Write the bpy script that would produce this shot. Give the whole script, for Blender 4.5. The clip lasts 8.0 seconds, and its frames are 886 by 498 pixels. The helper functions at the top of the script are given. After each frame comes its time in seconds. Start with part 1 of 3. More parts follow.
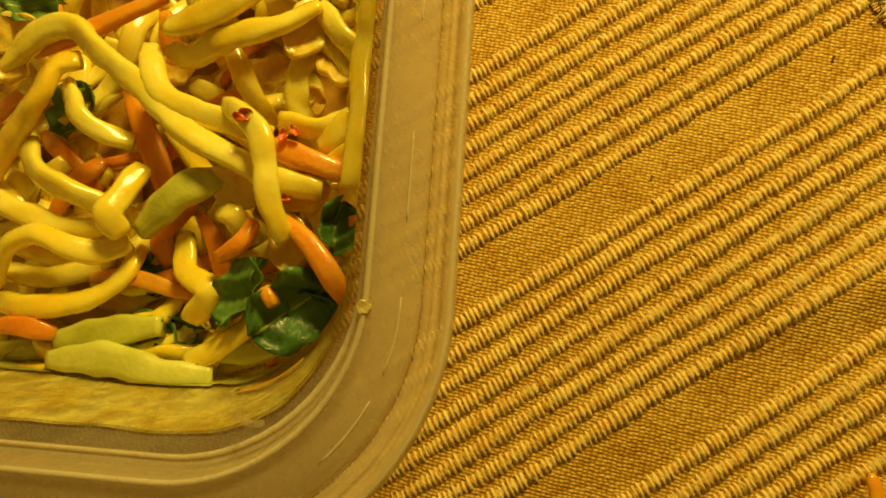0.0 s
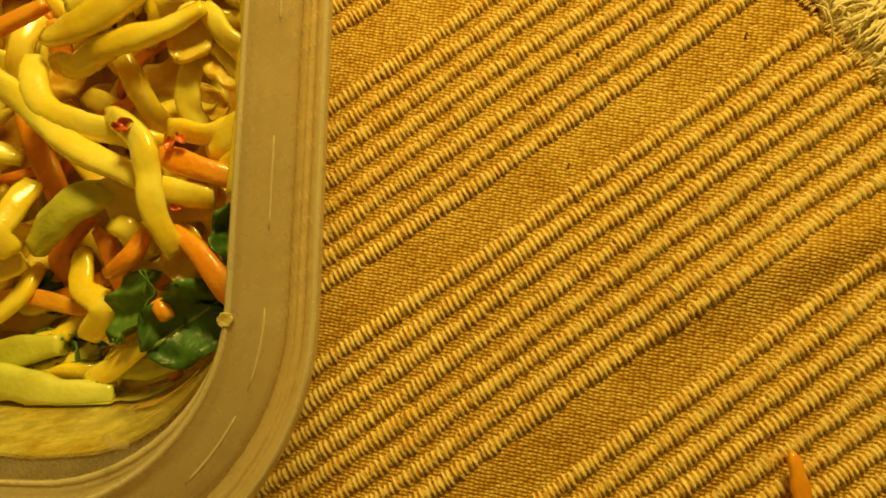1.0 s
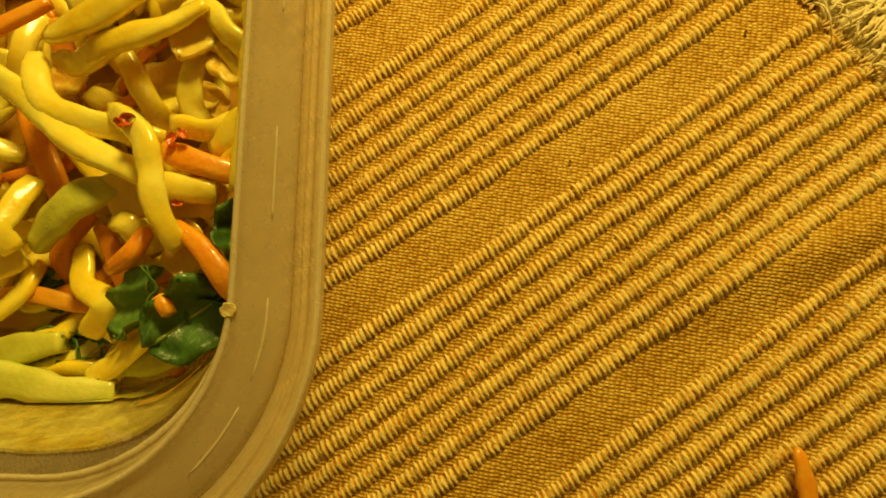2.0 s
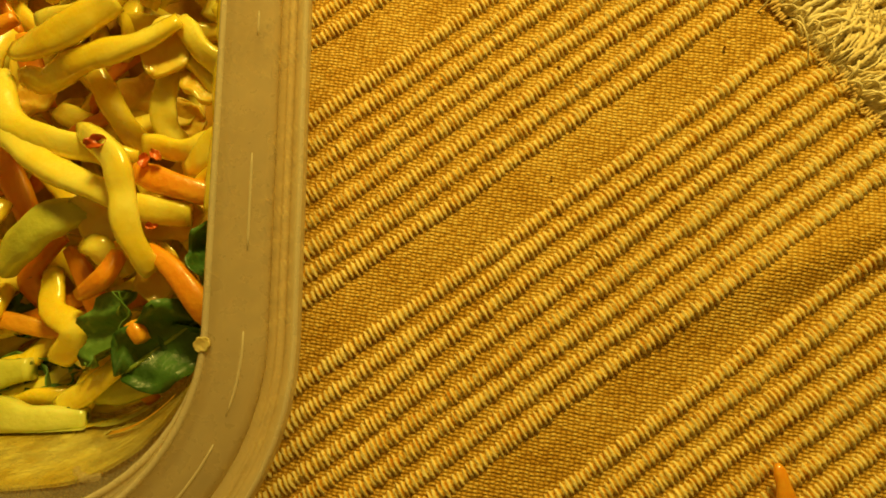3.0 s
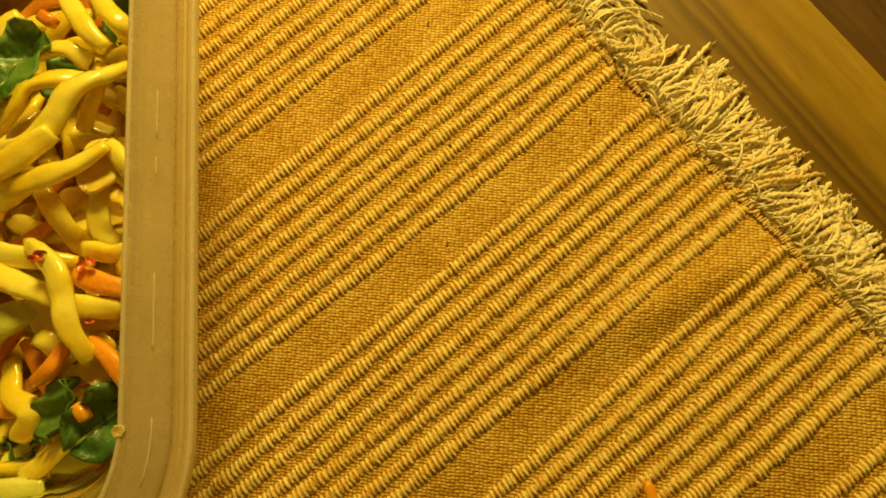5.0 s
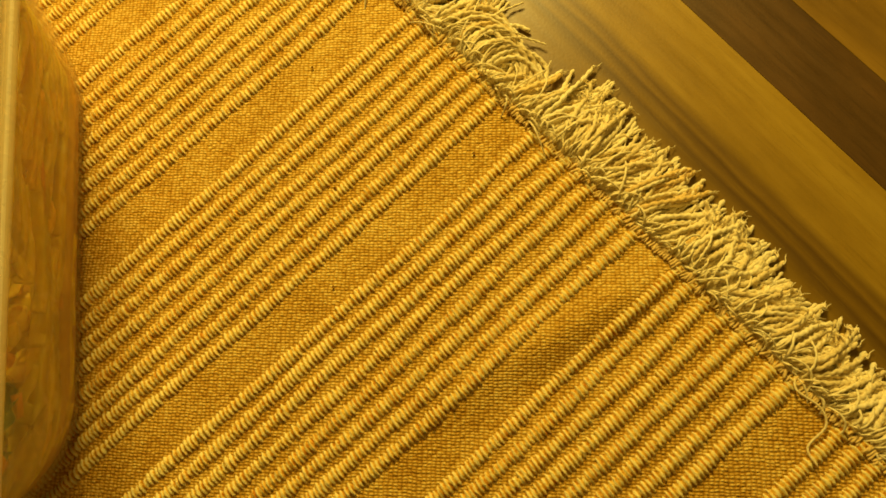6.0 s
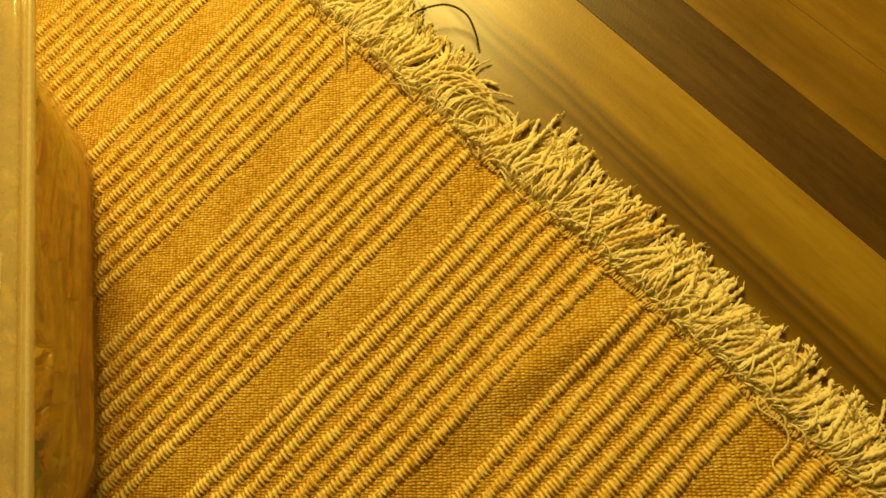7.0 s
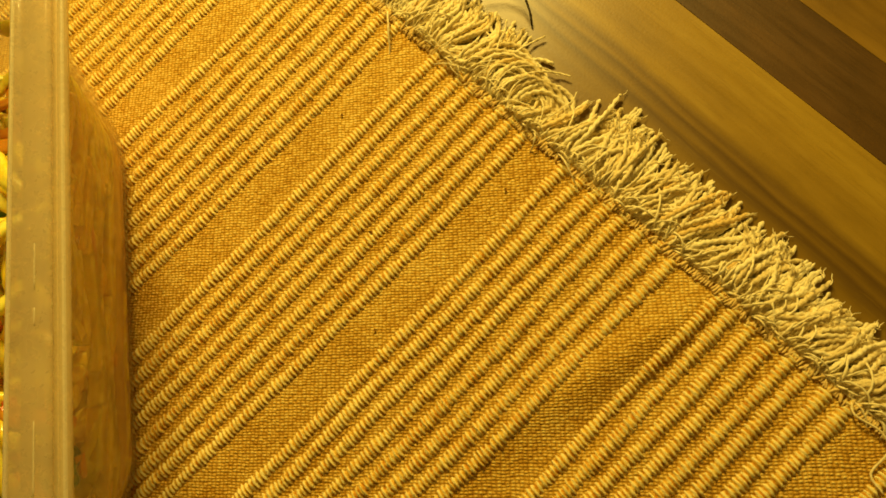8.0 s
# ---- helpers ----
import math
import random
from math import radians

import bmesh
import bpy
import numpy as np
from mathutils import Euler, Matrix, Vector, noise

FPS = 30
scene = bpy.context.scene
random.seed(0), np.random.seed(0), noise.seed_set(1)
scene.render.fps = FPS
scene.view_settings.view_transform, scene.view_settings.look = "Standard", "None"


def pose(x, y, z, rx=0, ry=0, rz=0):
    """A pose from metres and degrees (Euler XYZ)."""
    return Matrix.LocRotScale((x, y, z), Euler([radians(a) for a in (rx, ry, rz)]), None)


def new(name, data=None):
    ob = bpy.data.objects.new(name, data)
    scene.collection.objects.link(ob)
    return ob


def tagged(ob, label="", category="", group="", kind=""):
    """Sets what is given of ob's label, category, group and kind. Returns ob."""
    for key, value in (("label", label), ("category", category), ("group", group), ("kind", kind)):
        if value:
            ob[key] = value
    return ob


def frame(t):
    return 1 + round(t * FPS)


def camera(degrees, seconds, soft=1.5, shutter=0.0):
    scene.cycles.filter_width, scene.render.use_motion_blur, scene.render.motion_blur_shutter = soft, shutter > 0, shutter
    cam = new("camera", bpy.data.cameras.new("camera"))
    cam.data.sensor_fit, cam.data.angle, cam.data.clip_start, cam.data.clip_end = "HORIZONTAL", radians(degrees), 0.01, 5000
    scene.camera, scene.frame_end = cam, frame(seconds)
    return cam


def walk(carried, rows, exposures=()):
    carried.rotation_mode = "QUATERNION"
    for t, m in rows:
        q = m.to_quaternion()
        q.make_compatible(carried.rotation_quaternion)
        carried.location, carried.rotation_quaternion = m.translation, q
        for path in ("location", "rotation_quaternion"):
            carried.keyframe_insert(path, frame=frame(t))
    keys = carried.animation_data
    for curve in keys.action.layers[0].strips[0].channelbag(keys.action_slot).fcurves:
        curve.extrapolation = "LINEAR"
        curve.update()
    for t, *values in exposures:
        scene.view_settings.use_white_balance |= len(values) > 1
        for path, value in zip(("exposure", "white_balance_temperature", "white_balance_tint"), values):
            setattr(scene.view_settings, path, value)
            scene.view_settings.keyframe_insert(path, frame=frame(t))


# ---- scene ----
# The world's x runs along the ribs of the placemat, x = 0 is its fringed edge, z = 0 its woven ground.
cam = camera(75.0, 8.0, soft=1.65)
ROWS = [
    (0, -0.1236, -0.0589, 0.1353, 9.00, 4.60, -31.09),
    (0.5, -0.1129, -0.0601, 0.1317, 7.84, 4.45, -32.77),
    (1, -0.1083, -0.0663, 0.1322, 7.78, 4.23, -34.22),
    (2.5, -0.1110, -0.0681, 0.1314, 9.08, 3.76, -34.64),
    (3, -0.1077, -0.0649, 0.1309, 8.64, 2.57, -35.06),
    (3.5, -0.0995, -0.0659, 0.1246, 8.08, 1.96, -35.91),
    (4, -0.0784, -0.0736, 0.1322, 6.71, 0.23, -38.92),
    (4.5, -0.0833, -0.0741, 0.1426, 8.59, 1.15, -38.99),
    (4.7, -0.0863, -0.0699, 0.1528, 9.20, 1.66, -38.94),
    (5.8, -0.0593, -0.0867, 0.1477, 11.03, 5.60, -40.42),
    (6, -0.0515, -0.0913, 0.1478, 11.49, 6.01, -41.87),
    (6.5, -0.0449, -0.0973, 0.1501, 12.20, 6.58, -44.21),
    (7, -0.0418, -0.0948, 0.1605, 13.05, 7.73, -44.76),
    (7.5, -0.0476, -0.0903, 0.1509, 13.63, 8.76, -44.98),
    (8, -0.0488, -0.0854, 0.1508, 12.51, 9.38, -44.61),
]
EXPOSURES = [(0.0, 0.0), (8.0, 0.0)]
walk(cam, [(t, pose(*r)) for t, *r in ROWS], EXPOSURES)

# ---- light ----
world = bpy.data.worlds.new("world")
scene.world = world
world.use_nodes = True
world.node_tree.nodes["Background"].inputs["Color"].default_value = (1.0, 0.72, 0.2, 1)
world.node_tree.nodes["Background"].inputs["Strength"].default_value = 0.1


def lamp(name, eye, radius, watts, colour):
    data = bpy.data.lights.new(name, "POINT")
    data.shadow_soft_size, data.energy, data.color = radius, watts, colour
    ob = new(name, data)
    ob.location = eye
    return ob


lamp("lamp", (0.165, 0.212, 0.295), 0.060, 9.75, (1.0, 0.716, 0.150))


# ---- materials ----
def mat(name, rough=0.6, **sockets):
    m = bpy.data.materials.new(name)
    m.use_nodes = True
    b = m.node_tree.nodes["Principled BSDF"]
    b.inputs["Roughness"].default_value = rough
    for key, value in sockets.items():
        b.inputs[key.replace("_", " ")].default_value = value
    return m, m.node_tree, b


def node(tree, kind, **settings):
    n = tree.nodes.new(kind)
    for key, value in settings.items():
        if key == "op":
            n.operation = value
        else:
            n.inputs[key.replace("_", " ")].default_value = value
    return n


def join(tree, a, b):
    tree.links.new(a, b)


def maths(tree, op, a, b=0.0, c=0.0):
    n = tree.nodes.new("ShaderNodeMath")
    n.operation = op
    for k, v in enumerate((a, b, c)):
        if hasattr(v, "is_linked"):
            tree.links.new(v, n.inputs[k])
        else:
            n.inputs[k].default_value = v
    return n.outputs[0]


def coords(tree):
    return tree.nodes.new("ShaderNodeTexCoord").outputs["Object"]


def split(tree, vector):
    n = tree.nodes.new("ShaderNodeSeparateXYZ")
    tree.links.new(vector, n.inputs[0])
    return n.outputs


def grain(tree, vector, scale, detail=4.0, rough=0.55):
    n = node(tree, "ShaderNodeTexNoise", Scale=scale, Detail=detail, Roughness=rough)
    tree.links.new(vector, n.inputs["Vector"])
    return n.outputs["Fac"]


def stretched(tree, vector, scale):
    n = tree.nodes.new("ShaderNodeMapping")
    n.inputs["Scale"].default_value = scale
    tree.links.new(vector, n.inputs["Vector"])
    return n.outputs[0]


def ramp(tree, fac, *stops):
    n = tree.nodes.new("ShaderNodeValToRGB")
    while len(n.color_ramp.elements) < len(stops):
        n.color_ramp.elements.new(0.5)
    for e, (at, colour) in zip(n.color_ramp.elements, stops):
        e.position, e.color = at, (*colour, 1)
    tree.links.new(fac, n.inputs[0])
    return n.outputs["Color"]


def blend(tree, fac, a, b, how="MIX"):
    n = tree.nodes.new("ShaderNodeMix")
    n.data_type, n.blend_type = "RGBA", how
    for v, s in ((fac, n.inputs[0]), (a, n.inputs[6]), (b, n.inputs[7])):
        if hasattr(v, "is_linked"):
            tree.links.new(v, s)
        else:
            s.default_value = v if isinstance(v, float) else (*v, 1)
    return n.outputs[2]


def bump(tree, bsdf, height, strength=0.5, distance=0.0005):
    n = node(tree, "ShaderNodeBump", Strength=strength, Distance=distance)
    tree.links.new(height, n.inputs["Height"])
    tree.links.new(n.outputs[0], bsdf.inputs["Normal"])


def nubs(tree, vector, scale, loose):
    """The rounded tops of woven threads: cells in uneven rows."""
    n = tree.nodes.new("ShaderNodeTexVoronoi")
    n.inputs["Scale"].default_value, n.inputs["Randomness"].default_value = scale, loose
    tree.links.new(vector, n.inputs["Vector"])
    return n.outputs["Distance"], n.outputs["Color"]


def weave_material():
    """Plain weave: the raised crossings of warp and weft lie in a lattice turned by half a right angle."""
    m, t, b = mat("woven_ground", 0.9, Specular_IOR_Level=0.15)
    c = coords(t)
    sway = t.nodes.new("ShaderNodeTexNoise")
    sway.inputs["Scale"].default_value, sway.inputs["Detail"].default_value = 170.0, 2.0
    join(t, c, sway.inputs["Vector"])
    shift = t.nodes.new("ShaderNodeVectorMath")
    shift.operation = "MULTIPLY_ADD"
    join(t, sway.outputs["Color"], shift.inputs[0])
    shift.inputs[1].default_value = (0.0009, 0.0009, 0.0)
    join(t, c, shift.inputs[2])
    turned = t.nodes.new("ShaderNodeMapping")
    turned.inputs["Rotation"].default_value = (0, 0, radians(43.5))
    join(t, shift.outputs[0], turned.inputs["Vector"])
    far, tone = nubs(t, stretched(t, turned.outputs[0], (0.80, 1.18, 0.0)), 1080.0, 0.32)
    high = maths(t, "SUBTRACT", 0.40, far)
    fine = grain(t, c, 2600.0, 3.0, 0.7)
    patch = grain(t, c, 60.0, 4.0)
    streak = grain(t, stretched(t, c, (0.06, 1.0, 1.0)), 900.0, 2.0)
    each = maths(t, "SUBTRACT", split(t, tone)[0], 0.5)
    # Lit crossings and the shade between them are put into the colour.
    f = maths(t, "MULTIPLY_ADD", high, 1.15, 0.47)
    f = maths(t, "ADD", f, maths(t, "MULTIPLY", each, 0.30))
    f = maths(t, "ADD", f, maths(t, "MULTIPLY_ADD", fine, 0.7, -0.35))
    f = maths(t, "ADD", f, maths(t, "MULTIPLY_ADD", streak, 0.4, -0.2))
    f = maths(t, "ADD", f, maths(t, "MULTIPLY_ADD", patch, 0.6, -0.3))
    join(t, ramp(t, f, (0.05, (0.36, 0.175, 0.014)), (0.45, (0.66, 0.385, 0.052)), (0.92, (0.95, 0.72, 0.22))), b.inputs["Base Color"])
    bump(t, b, maths(t, "MULTIPLY_ADD", fine, 0.5, maths(t, "MULTIPLY", high, 1.6)), 0.9, 0.00040)
    return m


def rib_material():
    """Pale yarn in loops as wide as the rib's ticks, gap shade painted in."""
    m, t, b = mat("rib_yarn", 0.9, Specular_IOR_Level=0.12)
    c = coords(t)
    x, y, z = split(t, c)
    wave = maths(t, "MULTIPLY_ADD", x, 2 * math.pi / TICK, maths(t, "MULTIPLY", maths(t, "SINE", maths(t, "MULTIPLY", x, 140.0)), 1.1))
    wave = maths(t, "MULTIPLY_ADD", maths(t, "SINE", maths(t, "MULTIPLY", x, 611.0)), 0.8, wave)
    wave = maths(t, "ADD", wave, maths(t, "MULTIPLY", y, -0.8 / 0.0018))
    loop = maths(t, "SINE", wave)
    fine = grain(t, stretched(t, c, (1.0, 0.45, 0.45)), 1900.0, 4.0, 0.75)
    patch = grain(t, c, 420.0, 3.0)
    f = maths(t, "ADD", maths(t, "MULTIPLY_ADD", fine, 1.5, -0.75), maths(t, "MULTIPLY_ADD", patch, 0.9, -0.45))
    # The reddish shade in the grooves between loops is put into the colour.
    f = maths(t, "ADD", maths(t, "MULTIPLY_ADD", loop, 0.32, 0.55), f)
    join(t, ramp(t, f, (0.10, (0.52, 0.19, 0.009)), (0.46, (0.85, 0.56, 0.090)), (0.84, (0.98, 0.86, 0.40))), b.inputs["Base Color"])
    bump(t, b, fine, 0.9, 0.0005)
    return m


TICK = 0.00128


def yarn_material(name, dark, mid, light):
    m, t, b = mat(name, 0.9, Specular_IOR_Level=0.15)
    c = coords(t)
    r = t.nodes.new("ShaderNodeObjectInfo").outputs["Random"]
    f = maths(t, "ADD", maths(t, "MULTIPLY", grain(t, c, 1500.0, 3.0), 0.7), maths(t, "MULTIPLY", r, 0.3))
    join(t, ramp(t, f, (0.25, dark), (0.5, mid), (0.75, light)), b.inputs["Base Color"])
    bump(t, b, grain(t, c, 3500.0, 2.0), 0.6, 0.0002)
    return m


def wood_material(name, dark, mid, light, streak=False):
    m, t, b = mat(name, 0.42, Coat_Weight=0.22, Coat_Roughness=0.28)
    c = coords(t)
    long = stretched(t, c, (1.0, 0.09, 1.0))
    broad = grain(t, long, 55.0, 4.0)
    thin = grain(t, long, 420.0, 4.0)
    pores = grain(t, stretched(t, c, (1.0, 0.04, 1.0)), 1700.0, 2.0)
    f = maths(t, "ADD", maths(t, "MULTIPLY", broad, 0.7), maths(t, "MULTIPLY", thin, 0.3))
    f = maths(t, "ADD", f, maths(t, "MULTIPLY_ADD", grain(t, stretched(t, c, (1.0, 0.5, 1.0)), 38.0, 5.0, 0.65), 0.5, -0.25))
    col = ramp(t, f, (0.3, dark), (0.5, mid), (0.68, light))
    if streak:
        x, y, z = split(t, c)
        s = maths(t, "ADD", maths(t, "SUBTRACT", x, 0.031), maths(t, "MULTIPLY_ADD", grain(t, stretched(t, c, (1.0, 0.3, 1.0)), 50.0, 3.0), 0.005, -0.0025))
        s = maths(t, "MULTIPLY_ADD", s, 22.0, 0.5)
        tone = ramp(t, s, (0.0, (0.72, 0.70, 0.66)), (0.36, (0.62, 0.58, 0.52)), (0.44, (0.34, 0.29, 0.22)), (0.47, (0.62, 0.57, 0.48)), (0.52, (0.36, 0.31, 0.24)), (0.545, (0.70, 0.65, 0.56)), (0.58, (0.50, 0.45, 0.37)), (0.64, (1.0, 1.0, 1.0)))
        col = blend(t, 1.0, col, tone, "MULTIPLY")
    join(t, blend(t, maths(t, "MULTIPLY", maths(t, "GREATER_THAN", pores, 0.62), 0.35), col, dark), b.inputs["Base Color"])
    join(t, maths(t, "MULTIPLY_ADD", thin, 0.25, 0.32), b.inputs["Roughness"])
    bump(t, b, maths(t, "ADD", thin, grain(t, c, 1300.0, 3.0)), 0.15, 0.0003)
    return m


def food_material(name, stops, scale=130.0, rough=0.34, sub=0.25, fine=900.0, wet=0.5, relief=0.3):
    m, t, b = mat(name, rough, Subsurface_Weight=sub, Subsurface_Scale=0.003, Coat_Weight=wet, Coat_Roughness=0.11)
    b.inputs["Subsurface Radius"].default_value = (1.0, 0.6, 0.2)
    c = coords(t)
    r = t.nodes.new("ShaderNodeObjectInfo").outputs["Random"]
    f = maths(t, "ADD", maths(t, "MULTIPLY", grain(t, c, scale, 4.0), 0.8), maths(t, "MULTIPLY_ADD", r, 0.3, -0.05))
    join(t, ramp(t, f, *stops), b.inputs["Base Color"])
    join(t, maths(t, "MULTIPLY_ADD", grain(t, c, fine * 0.4, 2.0), 0.3, rough - 0.12), b.inputs["Roughness"])
    bump(t, b, maths(t, "ADD", grain(t, c, fine, 3.0), grain(t, c, scale * 2, 2.0)), relief, 0.0006)
    return m


def plastic_material(name, clear, pass_on, tint, milky):
    """Cloudy polypropylene: part of the light goes straight on, part is scattered."""
    m, t, b = mat(name, 0.3, Transmission_Weight=pass_on, IOR=1.2, Coat_Weight=1.0, Coat_Roughness=0.07)
    c = coords(t)
    f = grain(t, c, 60.0, 4.0)
    join(t, ramp(t, f, (0.3, tuple(0.9 * v for v in tint)), (0.7, tint)), b.inputs["Base Color"])
    scuff = grain(t, c, 420.0, 4.0)
    join(t, maths(t, "MULTIPLY_ADD", scuff, 0.25, 0.16), b.inputs["Roughness"])
    bump(t, b, grain(t, c, 120.0, 2.0), 0.12, 0.0005)
    through_it = node(t, "ShaderNodeBsdfTransparent", Color=(0.97, 0.94, 0.86, 1))
    mix = t.nodes.new("ShaderNodeMixShader")
    haze = grain(t, c, 130.0, 4.0)
    join(t, maths(t, "MULTIPLY_ADD", haze, -0.25, clear + 0.12), mix.inputs[0])
    glow_through = node(t, "ShaderNodeBsdfTranslucent", Color=(*tint, 1))
    body = node(t, "ShaderNodeMixShader", Fac=milky)
    join(t, b.outputs[0], body.inputs[1])
    join(t, glow_through.outputs[0], body.inputs[2])
    join(t, body.outputs[0], mix.inputs[1])
    join(t, through_it.outputs[0], mix.inputs[2])
    join(t, mix.outputs[0], t.nodes["Material Output"].inputs["Surface"])
    return m


def plain_material(name, colour, rough=0.7):
    m, t, b = mat(name, rough)
    f = grain(t, coords(t), 9.0, 6.0)
    join(t, ramp(t, f, (0.3, tuple(0.85 * v for v in colour)), (0.7, colour)), b.inputs["Base Color"])
    return m


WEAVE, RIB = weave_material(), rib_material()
CREAM = yarn_material("cream_cotton", (0.62, 0.47, 0.20), (0.84, 0.71, 0.39), (0.94, 0.87, 0.60))
OCHRE = yarn_material("ochre_cotton", (0.58, 0.38, 0.11), (0.78, 0.57, 0.22), (0.86, 0.68, 0.32))
BLACK = yarn_material("dark_thread", (0.03, 0.02, 0.01), (0.06, 0.045, 0.02), (0.10, 0.07, 0.03))
SPECK = yarn_material("brown_speck", (0.18, 0.075, 0.010), (0.25, 0.11, 0.014), (0.33, 0.15, 0.02))
AMBER = wood_material("amber_wood", (0.15, 0.080, 0.005), (0.215, 0.118, 0.008), (0.28, 0.160, 0.013))
STREAKED = wood_material("streaked_wood", (0.22, 0.130, 0.008), (0.30, 0.182, 0.012), (0.375, 0.240, 0.020), True)
WALNUT = wood_material("walnut_wood", (0.044, 0.020, 0.003), (0.074, 0.036, 0.006), (0.115, 0.056, 0.011))
WALL_PLASTIC = plastic_material("clear_cloudy_plastic", 0.77, 0.20, (0.98, 0.92, 0.68), 0.35)
RIM_PLASTIC = plastic_material("cloudy_plastic", 0.40, 0.30, (0.84, 0.74, 0.51), 0.30)
FLANGE_PLASTIC = plastic_material("ridged_clear_plastic", 0.47, 0.10, (0.93, 0.80, 0.50), 0.30)
# Paler, denser plastic stands for highlights on the rim's edges and marks.
GLINT_PLASTIC = plastic_material("pale_glint_plastic", 0.25, 0.25, (0.96, 0.89, 0.68), 0.25)
NOODLE = food_material("noodle_dough", ((0.16, (0.99, 0.54, 0.010)), (0.43, (1.0, 0.74, 0.032)), (0.75, (1.0, 0.89, 0.16))), sub=0.35, rough=0.24, wet=0.8, relief=0.14)
CARROT = food_material("carrot_flesh", ((0.25, (0.72, 0.22, 0.008)), (0.5, (0.90, 0.34, 0.012)), (0.8, (0.94, 0.48, 0.03))), sub=0.4)
CUCUMBER = food_material("cucumber_flesh", ((0.25, (0.44, 0.44, 0.04)), (0.5, (0.62, 0.64, 0.09)), (0.8, (0.80, 0.82, 0.22))), sub=0.4)
SKIN = food_material("cucumber_skin", ((0.25, (0.02, 0.04, 0.006)), (0.5, (0.045, 0.085, 0.014)), (0.8, (0.15, 0.20, 0.04))), sub=0.05)
LEAF = food_material("spinach_green", ((0.25, (0.030, 0.09, 0.012)), (0.5, (0.075, 0.20, 0.028)), (0.8, (0.22, 0.38, 0.08))), rough=0.42, sub=0.05, wet=0.15)
STALK = food_material("spinach_stalk", ((0.25, (0.12, 0.20, 0.03)), (0.5, (0.24, 0.36, 0.06)), (0.8, (0.40, 0.50, 0.12))), sub=0.1)
CABBAGE = food_material("cabbage_leaf", ((0.25, (0.72, 0.42, 0.03)), (0.5, (0.86, 0.60, 0.06)), (0.8, (0.92, 0.76, 0.16))), sub=0.5)
CHILLI = food_material("chilli_skin", ((0.25, (0.52, 0.06, 0.004)), (0.5, (0.76, 0.15, 0.008)), (0.8, (0.86, 0.28, 0.02))), sub=0.1)
# Brown that stands for shade in the gaps of the salad.
SHADE_FILL = food_material("sauce", ((0.25, (0.42, 0.20, 0.015)), (0.5, (0.64, 0.36, 0.03)), (0.8, (0.80, 0.52, 0.06))), sub=0.0)
CRUMB = food_material("pale_crumb", ((0.25, (0.55, 0.42, 0.14)), (0.5, (0.68, 0.55, 0.20)), (0.8, (0.78, 0.66, 0.30))), sub=0.3, rough=0.5)
BOUNCE_CREAM, STONE = plain_material("cream_bounce", (0.82, 0.73, 0.60)), plain_material("floor_stone", (0.35, 0.28, 0.20))


# ---- mesh helpers ----
def mesh_ob(name, verts, faces, material, parent=None, label="", smooth=True):
    me = bpy.data.meshes.new(name)
    me.from_pydata([tuple(v) for v in verts], [], faces)
    if smooth:
        me.polygons.foreach_set("use_smooth", [True] * len(me.polygons))
    me.materials.append(material)
    me.update()
    ob = new(name, me)
    ob.parent = parent
    if label:
        ob["label"] = label
    return ob


def part(name, bm, material, parent, label=""):
    me = bpy.data.meshes.new(name)
    bm.to_mesh(me)
    bm.free()
    me.materials.append(material)
    ob = new(name, me)
    ob.parent = parent
    if label:
        ob["label"] = label
    return ob


def block(lo, hi, soft=0.0):
    bm = bmesh.new()
    bmesh.ops.create_cube(bm, size=1.0)
    for v in bm.verts:
        v.co = Vector([lo[k] + (hi[k] - lo[k]) * (v.co[k] + 0.5) for k in range(3)])
    if soft:
        bmesh.ops.bevel(bm, geom=list(bm.edges), offset=soft, segments=2, affect="EDGES", profile=0.5)
    return bm


def thing(name, label, category, m=Matrix(), group="", kind=""):
    ob = tagged(new(name), label, category, group, kind)
    ob.matrix_world = m
    return ob


def spline(points, step):
    """Points along a smooth curve through the given ones, about step apart."""
    p = np.array(points, float)
    p = np.vstack([2 * p[0] - p[1], p, 2 * p[-1] - p[-2]])
    out = []
    for k in range(1, len(p) - 2):
        a, b, c, d = p[k - 1 : k + 3]
        n = max(2, int(np.linalg.norm(c - b) / step))
        t = np.linspace(0, 1, n, endpoint=False)[:, None]
        out.append(0.5 * (2 * b + (c - a) * t + (2 * a - 5 * b + 4 * c - d) * t**2 + (3 * b - a - 3 * c + d) * t**3))
    return np.vstack(out + [p[-2:-1]])


def frames_along(path):
    tangent = np.gradient(path, axis=0)
    tangent /= np.linalg.norm(tangent, axis=1, keepdims=True) + 1e-12
    side = np.cross(tangent, (0, 0, 1.0))
    side /= np.linalg.norm(side, axis=1, keepdims=True) + 1e-9
    return tangent, side, np.cross(side, tangent)


